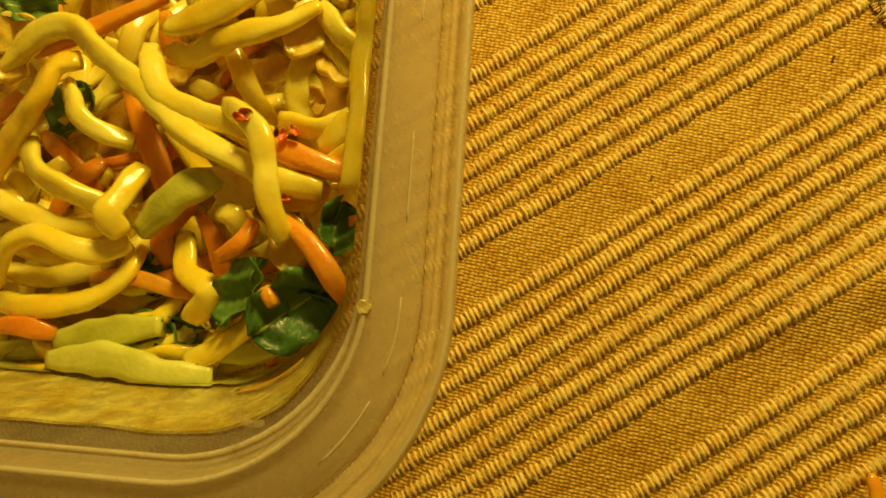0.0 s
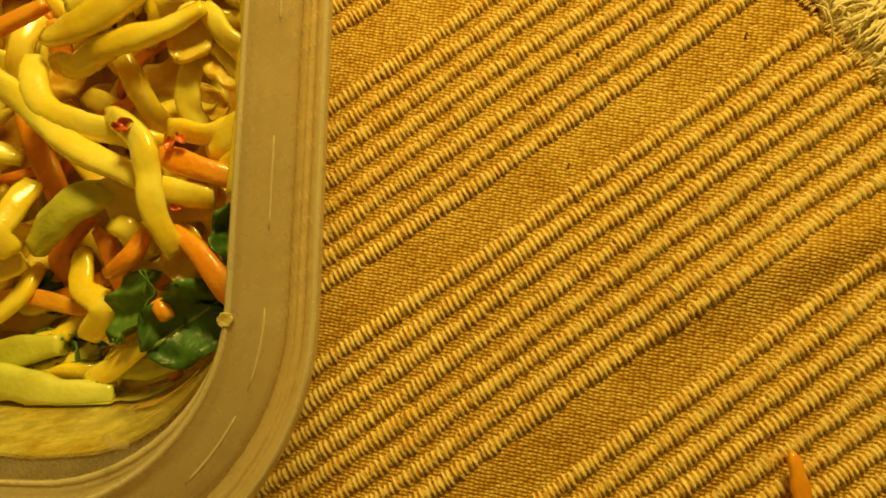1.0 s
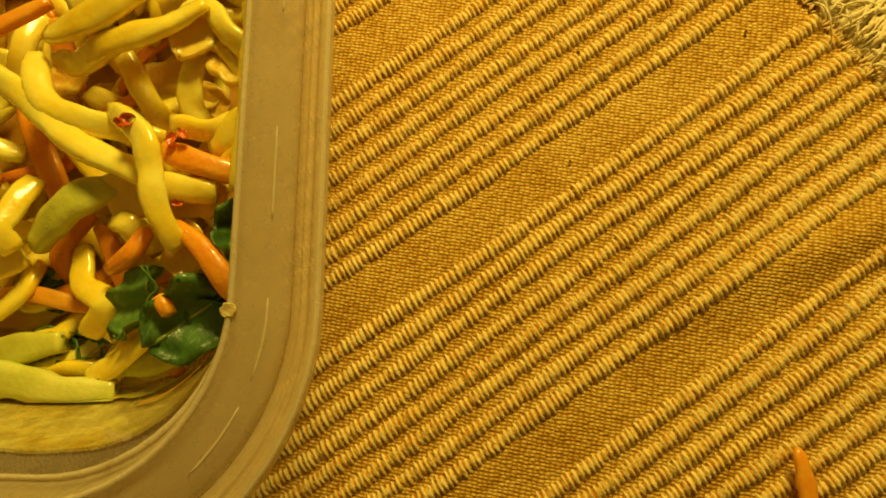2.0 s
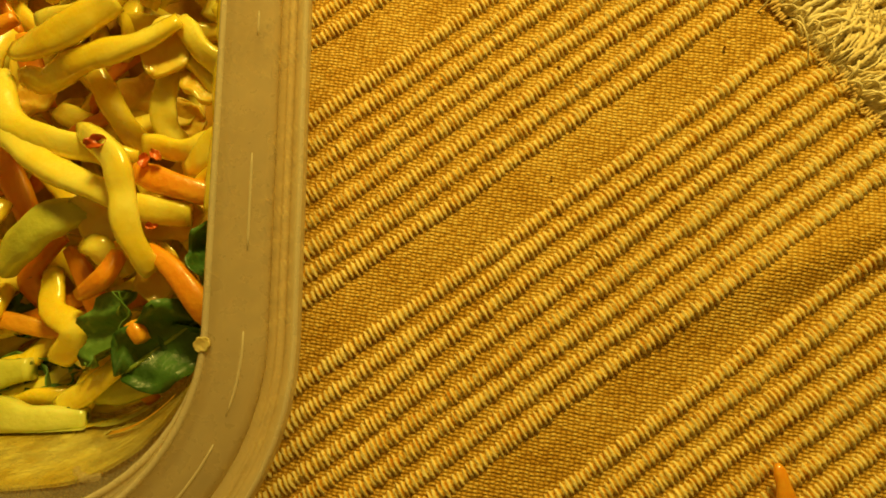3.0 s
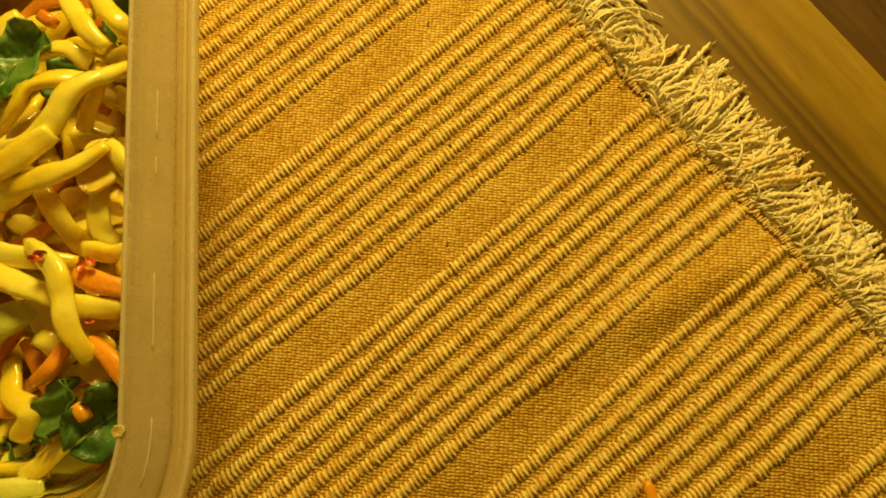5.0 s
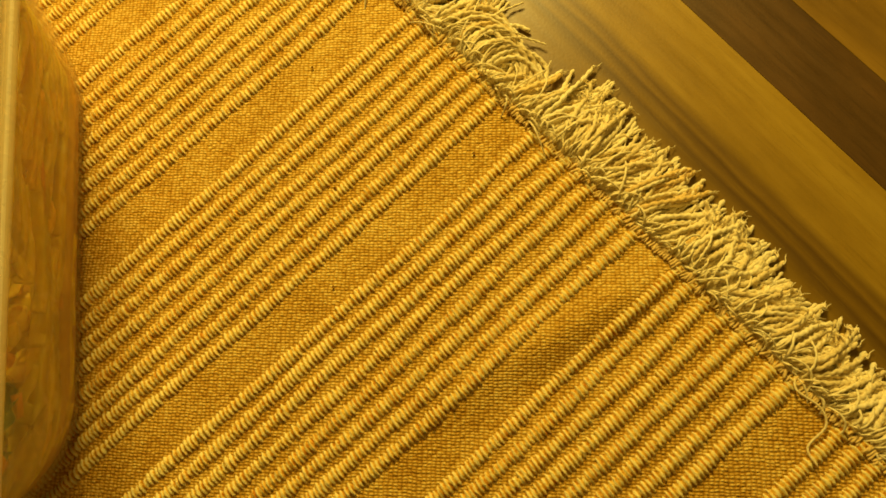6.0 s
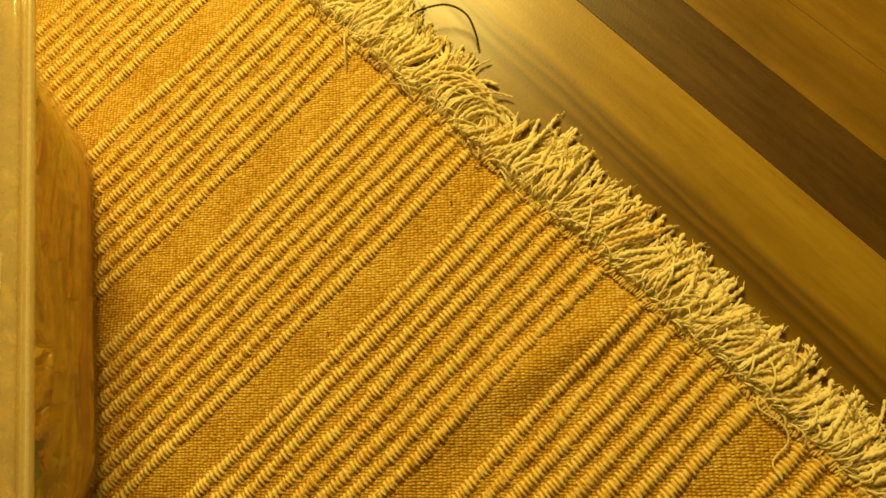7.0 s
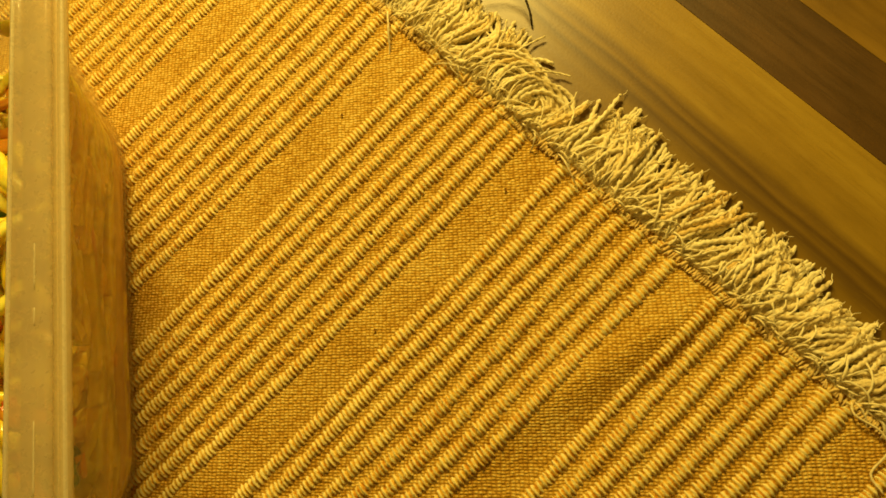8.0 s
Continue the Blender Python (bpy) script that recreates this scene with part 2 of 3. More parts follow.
def tube(path, wide, high, sides=10, square=2.6, ends=True, lobes=0, turns=0.0, roll=0.0):
    """A tube of superellipse section round a path; wide and high are its half sizes, one for each point or one for all."""
    path = np.asarray(path, float)
    n = len(path)
    _, side, up = frames_along(path)
    roll = np.broadcast_to(roll, n)[:, None]
    side, up = side * np.cos(roll) + up * np.sin(roll), up * np.cos(roll) - side * np.sin(roll)
    wide, high = np.broadcast_to(wide, n).copy(), np.broadcast_to(high, n).copy()
    if ends:
        for k, f in ((0, 0.45), (1, 0.85), (-1, 0.45), (-2, 0.85)):
            wide[k] *= f
            high[k] *= f
    th = np.linspace(0, 2 * np.pi, sides, endpoint=False)
    c, s = np.cos(th), np.sin(th)
    r = (np.abs(c) ** square + np.abs(s) ** square) ** (-1 / square)
    along = np.r_[0, np.cumsum(np.linalg.norm(np.diff(path, axis=0), axis=1))]
    rr = np.tile(r, (n, 1))
    if lobes:
        rr = rr * (1 + 0.25 * np.cos(lobes * (th[None] - turns * along[:, None])))
    v = path[:, None] + side[:, None] * (wide[:, None] * rr * c)[..., None] + up[:, None] * (high[:, None] * rr * s)[..., None]
    faces = [(i * sides + j, i * sides + (j + 1) % sides, (i + 1) * sides + (j + 1) % sides, (i + 1) * sides + j) for i in range(n - 1) for j in range(sides)]
    faces += [tuple(range(sides - 1, -1, -1)), tuple(range((n - 1) * sides, n * sides))]
    return v.reshape(-1, 3), faces


# ---- unseen room for bounced light, and the table ----
def slab(name, lo, hi, material):
    ob = part(name, block(lo, hi), material, None)
    return tagged(ob, kind="structure")


# Added room out of view, sized and coloured to return lamp light as fill.
slab("floor", (-1.4, -1.4, -0.80), (1.4, 1.4, -0.75), STONE)
slab("ceiling", (-1.4, -1.4, 1.40), (1.4, 1.4, 1.45), BOUNCE_CREAM)
slab("wall_north", (-1.4, 1.4, -0.80), (1.4, 1.5, 1.45), BOUNCE_CREAM)
slab("wall_south", (-1.4, -1.5, -0.80), (1.4, -1.4, 1.45), BOUNCE_CREAM)
slab("wall_east", (1.4, -1.5, -0.80), (1.5, 1.5, 1.45), BOUNCE_CREAM)
slab("wall_west", (-1.5, -1.5, -0.80), (-1.4, 1.5, 1.45), BOUNCE_CREAM)

TABLE_Z = -0.0032
table = thing("table", "laminated table of amber and dark walnut wood strips", "table", pose(0, 0, TABLE_Z, 0, 0, -3.4))
EDGES = [-0.62, -0.50, -0.41, -0.32, -0.22, -0.13, -0.055, 0.0568, 0.0783, 0.0988, 0.19, 0.28, 0.36, 0.45]
TONES = [AMBER, WALNUT, AMBER, AMBER, WALNUT, AMBER, STREAKED, WALNUT, AMBER, AMBER, WALNUT, AMBER, WALNUT]
for k, material in enumerate(TONES):
    part("plank", block((EDGES[k] + 0.00004, -0.45, -0.03), (EDGES[k + 1] - 0.00004, 0.55, 0.0), 0.00012), material, table, "dark walnut strip" if material is WALNUT else "amber wood strip")
for x in (-0.57, 0.37):
    for y in (-0.40, 0.47):
        part("leg", block((x, y, -0.75 - TABLE_Z), (x + 0.05, y + 0.05, -0.03), 0.003), WALNUT, table)

# ---- placemat ----
LEFT, LOW, HIGH = -0.42, -0.205, 0.185
placemat = thing("placemat", "mustard ribbed cotton placemat with a cream fringe on the table", "placemat")


def lie(x, y):
    """The height of the placemat's cloth: small waves and one soft crease near the fringe."""
    z = 0.00035 * np.sin(23 * x + 31 * y) + 0.00025 * np.sin(61 * x - 17 * y + 1.0)
    d = (y + 0.0945) + 0.22 * (x + 0.035)
    z = z + 0.0021 * np.exp(-((d / 0.0055) ** 2)) * np.exp(-(((x + 0.035) / 0.03) ** 2))
    return z - 0.0009 * np.exp(-(((d + 0.010) / 0.006) ** 2)) * np.exp(-(((x + 0.045) / 0.035) ** 2))


def cloth():
    xs, ys = np.linspace(LEFT, 0.0, 211), np.linspace(LOW, HIGH, 261)
    gx, gy = np.meshgrid(xs, ys, indexing="ij")
    gx = np.where(gx > -0.001, gx - 0.0012 + 0.0012 * np.sin(gy * 700), gx)
    top = np.stack([gx, gy, lie(gx, gy)], -1).reshape(-1, 3)
    under = np.stack([gx, gy, 0 * gx - 0.0029], -1).reshape(-1, 3)
    nx, ny = len(xs), len(ys)
    n = nx * ny
    faces = [(i * ny + j, (i + 1) * ny + j, (i + 1) * ny + j + 1, i * ny + j + 1) for i in range(nx - 1) for j in range(ny - 1)]
    rim = [i * ny for i in range(nx)] + [(nx - 1) * ny + j for j in range(1, ny)] + [i * ny + ny - 1 for i in range(nx - 2, -1, -1)] + [j for j in range(ny - 2, 0, -1)]
    faces += [(a, a + n, b + n, b) for a, b in zip(rim, rim[1:] + rim[:1])]
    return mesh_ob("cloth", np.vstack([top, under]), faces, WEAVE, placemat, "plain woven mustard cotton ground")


cloth()


def rib(y0, seed):
    rng = np.random.RandomState(seed)
    xs = np.r_[np.arange(LEFT, -0.23, 0.004), np.arange(-0.23, -0.0012 + 0.0012 * rng.rand(), TICK / 6)]
    phase = rng.rand() * 9
    y = 0.00035 * np.sin(xs * 38 + phase) + 0.0002 * np.sin(xs * 97 + 2 * phase)
    shift = rng.uniform(0, 0.05)
    own = xs + shift
    wave = 2 * np.pi * own / TICK + 1.1 * np.sin(own * 140) + 0.8 * np.sin(own * 611)
    th = np.linspace(-0.06 * np.pi, 1.06 * np.pi, 9)
    hump = 0.5 + 0.5 * np.sin(wave[:, None] - 0.8 * np.cos(th)[None] + 0.5 * np.sin(7 * own + 3 * phase)[:, None])
    hump = np.where(xs[:, None] < -0.231, 0.6, hump)
    loose = rng.normal(0, 1, int((xs[-1] - xs[0]) / TICK) + 3)
    size = loose[((xs - xs[0]) / TICK).astype(int)][:, None]
    fat = 1 + 0.06 * np.sin(xs * 210 + phase * 3)[:, None] + 0.10 * np.clip(size, -1.5, 1.5)
    flank = np.abs(np.cos(th))[None]
    r = (0.88 - 0.22 * flank + (0.14 + 0.30 * flank) * hump) * fat + rng.normal(0, 0.085, (len(xs), 9))
    v = np.empty((len(xs), 9, 3))
    v[..., 0] = own[:, None] + rng.normal(0, 0.00004, (len(xs), 9))
    v[..., 1] = y[:, None] + 0.00176 * r * np.cos(th)[None]
    v[..., 2] = lie(xs, y0 + y)[:, None] - 0.0004 + 0.00140 * r * np.sin(th)[None]
    n = len(xs)
    faces = [(i * 9 + j, (i + 1) * 9 + j, (i + 1) * 9 + j + 1, i * 9 + j + 1) for i in range(n - 1) for j in range(8)]
    faces += [tuple(range(9)), tuple(range((n - 1) * 9 + 8, (n - 1) * 9 - 1, -1))]
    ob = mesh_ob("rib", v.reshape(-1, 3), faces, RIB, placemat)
    ob.location = (-shift, y0, 0)
    return ob


BANDS = [(0.1600, 0.00545), (0.1068, 0.00545), (0.0531, 0.00545), (-0.0013, 0.0052), (-0.0524, 0.00516), (-0.1028, 0.0051), (-0.1535, 0.0051)]
for k, (first, pitch) in enumerate(BANDS):
    for j in range(8):
        rib(first - j * pitch, 100 + 10 * k + j)


# ---- fringe ----
def strand(x, y, heading, length, lift, curl, thick, seed):
    rng = np.random.RandomState(seed)
    n = max(6, int(length / 0.0035)) if length > 0.006 else 3
    p, a = [np.array([x, y, 0.0004])], heading
    for k in range(n):
        a += curl * (0.4 + k / n) + rng.normal(0, 0.11)
        s = (k + 1) / n
        z = 0.0006 + lift * math.sin(min(1.0, s * 1.2) * math.pi) - 0.0030 * min(1.0, s * 1.6) + max(0.0, lift) * 0.25
        q = p[-1] + length / n * np.array([math.cos(a), math.sin(a), 0])
        q[2] = max(TABLE_Z + thick, z)
        p.append(q)
    path = spline(p, 0.0004)
    thick = thick * (1 + 0.07 * np.sin(np.arange(len(path)) * 0.23 + seed) + rng.normal(0, 0.04, len(path)))
    return tube(path, thick, thick, 8, 2.0, True, 2, math.pi / rng.uniform(0.0018, 0.0026))


FRIZZ = ([], [])


def frizz(v, f):
    low = len(FRIZZ[0])
    FRIZZ[0].extend(map(tuple, v))
    FRIZZ[1].extend(tuple(q + low for q in face) for face in f)


def tuft(y, seed, strands, spread):
    """Plied yarns that leave the cloth side by side, sweep the same way and fray at their tips."""
    rng = np.random.RandomState(seed)
    head, curl, long = -0.42 + rng.normal(0, 0.20), rng.normal(-0.01, 0.09), rng.uniform(0.0182, 0.0245) - (0.0015 if y < -0.1 else 0.0)
    if -0.027 < y < -0.012:  # one tuft is curled round into a ring
        head, curl, long = 0.35, -0.60, 0.030
    elif -0.0385 < y <= -0.029:  # and the next has been pulled short
        head, curl, long = -0.75, 0.0, 0.0120
    for k in range(strands):
        at = y + spread * ((k + 0.5) / strands - 0.5)
        reach = long * rng.uniform(0.80, 1.04)
        a, bend = head + rng.normal(0, 0.09), curl + rng.normal(0.0, 0.05)
        v, f = strand(-0.0020, at + rng.normal(0, 0.0003), a, reach, rng.uniform(0.0006, 0.0016) + 0.0007 * (k % 3), bend, rng.uniform(0.00050, 0.00068), seed * 31 + k)
        mesh_ob("fringe_strand", v, f, OCHRE if rng.rand() < 0.07 else CREAM, placemat)
        tip = v[-40:].mean(0)
        for j in range(2):  # loose fibres at the yarn's end
            w, g = strand(tip[0] - 0.001, tip[1], a + bend * 6 + rng.normal(0, 0.32), rng.uniform(0.0015, 0.0042), rng.uniform(0, 0.0006), rng.normal(0, 0.08), 0.00010, seed * 91 + 7 * k + j)
            w[:, 2] += max(0.0, tip[2] - 0.0006)
            frizz(w, g)
    for k in range(strands + 2):
        frizz(*strand(-0.0022, y + spread * ((k + 0.1) / (strands + 2) - 0.5), head + rng.normal(0, 0.10), long * rng.uniform(0.75, 1.05), rng.uniform(0.0, 0.0010), curl + rng.normal(0.0, 0.05), rng.uniform(0.0004, 0.0006), seed * 43 + k))
    for k in range(int(1.4 * strands)):
        frizz(*strand(-0.0025, y + rng.uniform(-0.6, 0.6) * spread, head + rng.normal(0, 0.55), long * rng.uniform(0.25, 0.90), rng.uniform(0.0015, 0.0040), curl + rng.normal(0.0, 0.34), rng.uniform(0.00016, 0.00030), seed * 67 + k))


STITCHES = ([], [])


def edge_stitches(y, seed):
    """Short ochre warp ends that run out over the cloth's edge."""
    rng = np.random.RandomState(seed)
    for k in range(9):
        v, f = strand(-0.0040 - 0.001 * rng.rand(), y + 0.0062 * (k / 9 - 0.5), -0.1 + rng.normal(0, 0.22), rng.uniform(0.0100, 0.0150), rng.uniform(0.0002, 0.0012), rng.normal(-0.05, 0.10), rng.uniform(0.00026, 0.00040), seed * 17 + k)
        v[:, 2] += lie(v[:, 0], v[:, 1]) + 0.0002
        low = len(STITCHES[0])
        STITCHES[0].extend(map(tuple, v))
        STITCHES[1].extend(tuple(q + low for q in face) for face in f)


count, y = 0, LOW + 0.002
while y < HIGH - 0.002:
    near = -0.17 < y < 0.055
    edge_stitches(y, 3000 + count)
    tuft(y, 1000 + count, 9 if near else 3, 0.0064)
    count += 1
    y += 0.0055 if near else 0.0066
tagged(mesh_ob("edge_stitches", STITCHES[0], STITCHES[1], OCHRE, placemat, "short ochre warp ends at the cloth edge"), kind="stuff")
tagged(mesh_ob("fringe_frizz", FRIZZ[0], FRIZZ[1], CREAM, placemat, "fine frayed cream cotton fibres"), kind="stuff")


# ---- food tub ----
TUB = pose(0, 0, 0, 0, 0, -34.95) @ pose(-0.1325, -0.0655, 0.0022)
MARKS = ((0.0235, 0.0105), (0.0377, 0.0107), (0.0590, 0.0130), (0.0890, 0.0035), (0.0960, 0.0090))  # start and length along the rim
HALF, FAR, WIDE = (0.0601, 0.0872), 0.015, 0.024
tub = thing("food_tub", "cloudy translucent plastic food tub standing on the placemat", "food container", TUB)


def ring(inset, z, steps=14):
    """A rounded rectangle, inset from the tub's outer rim."""
    r = 0.037 - 0.011 * min(1.0, inset / 0.0125)
    cx, cy = HALF[0] - inset - r, HALF[1] - inset - r
    out = []
    for k, (sx, sy) in enumerate(((1, 1), (-1, 1), (-1, -1), (1, -1))):
        for s in range(steps + 1):
            a = math.pi / 2 * (k + s / steps)
            out.append((sx * cx + r * math.cos(a) - (WIDE if sx < 0 else 0.0), sy * cy + r * math.sin(a) + (FAR if sy > 0 else 0.0), z))
    return out


def shell(name, profile, label, plastic, close=False):
    verts, n = [], len(ring(0, 0))
    for inset, z in profile:
        verts += ring(inset, z)
    m = len(profile)
    faces = [(i * n + j, i * n + (j + 1) % n, (i + 1) * n + (j + 1) % n, (i + 1) * n + j) for i in range(m - 1) for j in range(n)]
    if close:
        faces += [((m - 1) * n + j, (m - 1) * n + (j + 1) % n, (j + 1) % n, j) for j in range(n)]
    else:
        faces += [tuple(range(n - 1, -1, -1)), tuple(range((m - 1) * n, m * n))]
    return mesh_ob(name, verts, faces, plastic, tub, label)


shell("body", [(0.0345, 0.0012), (0.0300, 0.0004), (0.0272, 0.0026), (0.0252, 0.0075), (0.0198, 0.0260), (0.0132, 0.0492), (0.0142, 0.0493), (0.0206, 0.0262), (0.0260, 0.0085), (0.0279, 0.0040), (0.0305, 0.0018), (0.0345, 0.0022)], "tapered cloudy wall of the tub", WALL_PLASTIC)
shell("rim", [(0.0131, 0.0494), (0.0127, 0.0528), (0.0114, 0.0540), (0.0058, 0.0540), (0.0050, 0.0536), (0.0047, 0.0540), (0.0050, 0.0548), (0.0056, 0.0553), (0.0100, 0.0555), (0.0110, 0.0557), (0.0115, 0.0563), (0.0119, 0.0566), (0.0124, 0.0566), (0.0127, 0.0562), (0.0129, 0.0556), (0.0132, 0.0522), (0.0133, 0.0512), (0.0136, 0.0508), (0.0138, 0.0508), (0.0140, 0.0510), (0.0143, 0.0510), (0.0145, 0.0507), (0.0145, 0.0500), (0.0141, 0.0494)], "wide cloudy inner step of the rim", RIM_PLASTIC, True)
shell("rim_flange", [(0.0046, 0.0540), (0.0040, 0.0537), (0.0012, 0.0543), (0.0002, 0.0549), (0.0, 0.0555), (0.0004, 0.0562), (0.0009, 0.0565), (0.0015, 0.0565), (0.0019, 0.0561), (0.0021, 0.0552), (0.0025, 0.0547), (0.0028, 0.0551), (0.0031, 0.0552), (0.0034, 0.0547), (0.0038, 0.0543), (0.0046, 0.0544)], "clear ridged outer flange of the rim", FLANGE_PLASTIC, True)


def bead(inset, z, r, label):
    """A thin pale bead added round the rim to stand for an edge's glint."""
    shell("edge_bead", [(inset + r * math.cos(a), z + r * math.sin(a)) for a in np.linspace(0, 2 * math.pi, 9)[:-1]], label, GLINT_PLASTIC, True)


bead(0.0008, 0.0560, 0.00050, "pale line for the glint on the outer rim edge")
bead(0.0121, 0.0564, 0.00045, "pale line for the glint on the inner rim edge")
bead(0.0142, 0.0508, 0.00036, "pale line for the glint on the ledge inside the rim")


def rim_line(inset):
    """The line round the rim at that inset from the near end's middle towards the far end, with its lengths."""
    p = np.array(ring(inset, 0, 40))[:, :2]
    p = np.vstack([p[123:], p[:41]])
    return p, np.r_[0, np.cumsum(np.linalg.norm(np.diff(p, axis=0), axis=1))]


def stroke(inset, start, long, wide, z):
    """A short raised moulding mark along the rim, pale to stand for its glint."""
    p, at = rim_line(inset)
    s = np.linspace(start, start + long, max(6, int(long / 0.0012)))
    path = np.stack([np.interp(s, at, p[:, 0]), np.interp(s, at, p[:, 1]), 0 * s + z], -1)
    v, f = tube(path, wide, 0.00014, 8, 2.0)
    mesh_ob("moulding_mark", v, f, GLINT_PLASTIC, tub, "raised moulding stroke, pale to stand for its glint")


def lip_notch():
    """A small clear fold where the lip and its ledge meet in the corner."""
    rng = np.random.RandomState(8)
    p = np.array([(0.0305, -0.0662, 0.0530), (0.0318, -0.0664, 0.0543), (0.0330, -0.0666, 0.0552), (0.0342, -0.0667, 0.0556), (0.0356, -0.0664, 0.0556)])
    path = spline(p, 0.0004)
    k = np.arange(len(path))
    v, f = tube(path, 0.00050 * (1 + 0.3 * np.sin(k * 1.1)), 0.00036 * (1 + 0.3 * np.cos(k * 0.8)), 12, 2.4)
    mesh_ob("lip_notch", v + rng.normal(0, 0.00005, v.shape), f, WALL_PLASTIC, tub, "small shiny fold in the lip's corner")


lip_notch()
for start, long in MARKS:
    stroke(0.0075, start, long, 0.00020, 0.0555)

# ---- the noodle salad: lengths in millimetres from the tub's middle ----
MM = TUB @ pose(0, 0, -0.0022) @ Matrix.Scale(0.001, 4)


def pressed(v):
    """Food pressed against the tub's wall stays inside it."""
    v = v.copy()
    inset = 26.0 - (v[:, 2] - 8.5) * 0.265 + 1.3
    hx, hy, r = 60.1 - inset, 87.2 - inset, 26.0 + 0 * inset
    right, back = v[:, 0] > -12, v[:, 1] > 7.5
    qx = np.where(right, v[:, 0], -v[:, 0] - 24) - hx + r
    qy = np.where(back, v[:, 1] - 15, -v[:, 1]) - hy + r
    out = np.hypot(np.maximum(qx, 0), np.maximum(qy, 0))
    pull = np.where((out > r) & (v[:, 2] < 52), r / np.maximum(out, 1e-6), 1.0)
    gx, gy = np.maximum(qx, 0) * (1 - pull), np.maximum(qy, 0) * (1 - pull)
    v[:, 0] -= np.where(right, gx, -gx)
    v[:, 1] -= np.where(back, gy, -gy)
    return v


def rest(name, v, f, material, label, category, group, smooth=True):
    v = np.asarray(v, float)
    if name not in ("sauce", "dressing_smear"):
        v = pressed(v)
    m = np.array(MM)
    w = v @ m[:3, :3].T + m[:3, 3]
    middle = w.mean(0)
    ob = mesh_ob(name, w - middle, f, material, None, "", smooth)
    ob.matrix_world = Matrix.Translation(middle)
    return tagged(ob, label, category, group)


def noodle(points, width, label="glossy yellow egg noodle coated in dressing"):
    width *= 0.95
    path = spline(points, 1.0)
    n = len(path)
    k = np.arange(n)
    seed = points[0][0] * 1.7 + points[0][1] * 0.9 + points[-1][0]
    _, side, up = frames_along(path)
    path = path + side * (0.22 * np.sin(k * 0.30 + seed))[:, None] + up * (0.2 * np.sin(k * 0.27 + 3 * seed))[:, None]
    w = width / 2 * (1 + 0.07 * np.sin(k * 0.17 + seed) + 0.03 * np.sin(k * 0.71 + seed)) * np.clip(0.8 + 0.1 * np.minimum(k, n - 1 - k), 0, 1)
    v, f = tube(path, w * 1.08, width / 2 * (0.62 + 0.10 * np.sin(k * 0.19 + 2 * seed)), 14, 3.6, False, roll=0.55 * np.sin(k * 0.11 + 5 * seed))
    v = v + [0.34 * noise.noise_vector((q[0] * 0.22 + seed, q[1] * 0.22, q[2] * 0.22)) + 0.16 * noise.noise_vector((q[0] * 0.7, q[1] * 0.7 + seed, q[2] * 0.7)) for q in v]
    return rest("noodle", v, f, NOODLE, label, "noodle", "noodles in the tub")


def carrot_strip(points, width, thick):
    path = spline(points, 1.3)
    n = len(path)
    k = np.arange(n)
    seed = points[0][0] + points[0][1]
    w = width / 2 * (0.92 + 0.12 * np.sin(k * 0.33 + seed)) * np.clip(0.62 + np.minimum(k, n - 1 - k) * 0.13, 0, 1)
    v, f = tube(path, w * 0.88, thick / 2, 14, 5.0, False)
    return rest("carrot_strip", v, f, CARROT, "shredded orange carrot strip among the noodles", "carrot", "carrot strips in the tub")


def cucumber_stick(points, width, thick, skinned=True):
    path = spline(points, 1.0)
    n = len(path)
    s, k = np.linspace(0, 1, n), np.arange(n)
    seed = points[0][0] + points[0][1]
    taper = (0.62 + 0.38 * np.clip(s * 3, 0, 1) - 0.35 * np.clip(s * 2.4 - 1.4, 0, 1)) * (1 + 0.06 * np.sin(k * 0.8 + seed) + 0.05 * np.sin(k * 0.31 + seed))
    v, f = tube(path, width / 2 * taper, thick / 2 * (0.8 + 0.2 * taper), 16, 4.5, False)
    ob = rest("cucumber_stick", v, f, CUCUMBER, "pale green cucumber stick with dark skin" if skinned else "pale peeled cucumber sliver wet with dressing", "cucumber", "cucumber in the tub")
    if not skinned:
        return ob
    m = max(5, int(0.2 * n))
    _, side, up = frames_along(path)
    edge = (path - side * (width * 0.17 * taper)[:, None] + up * 0.12)[-m:]
    cap, g = tube(edge, width * 0.36 * taper[-m:], thick * 0.47 * taper[-m:] + 0.1, 14, 2.6)
    w = np.array(MM)
    mesh_ob("skin", pressed(cap) @ w[:3, :3].T + w[:3, 3] - np.array(ob.matrix_world.translation), g, SKIN, ob, "dark green cucumber skin")
    return ob


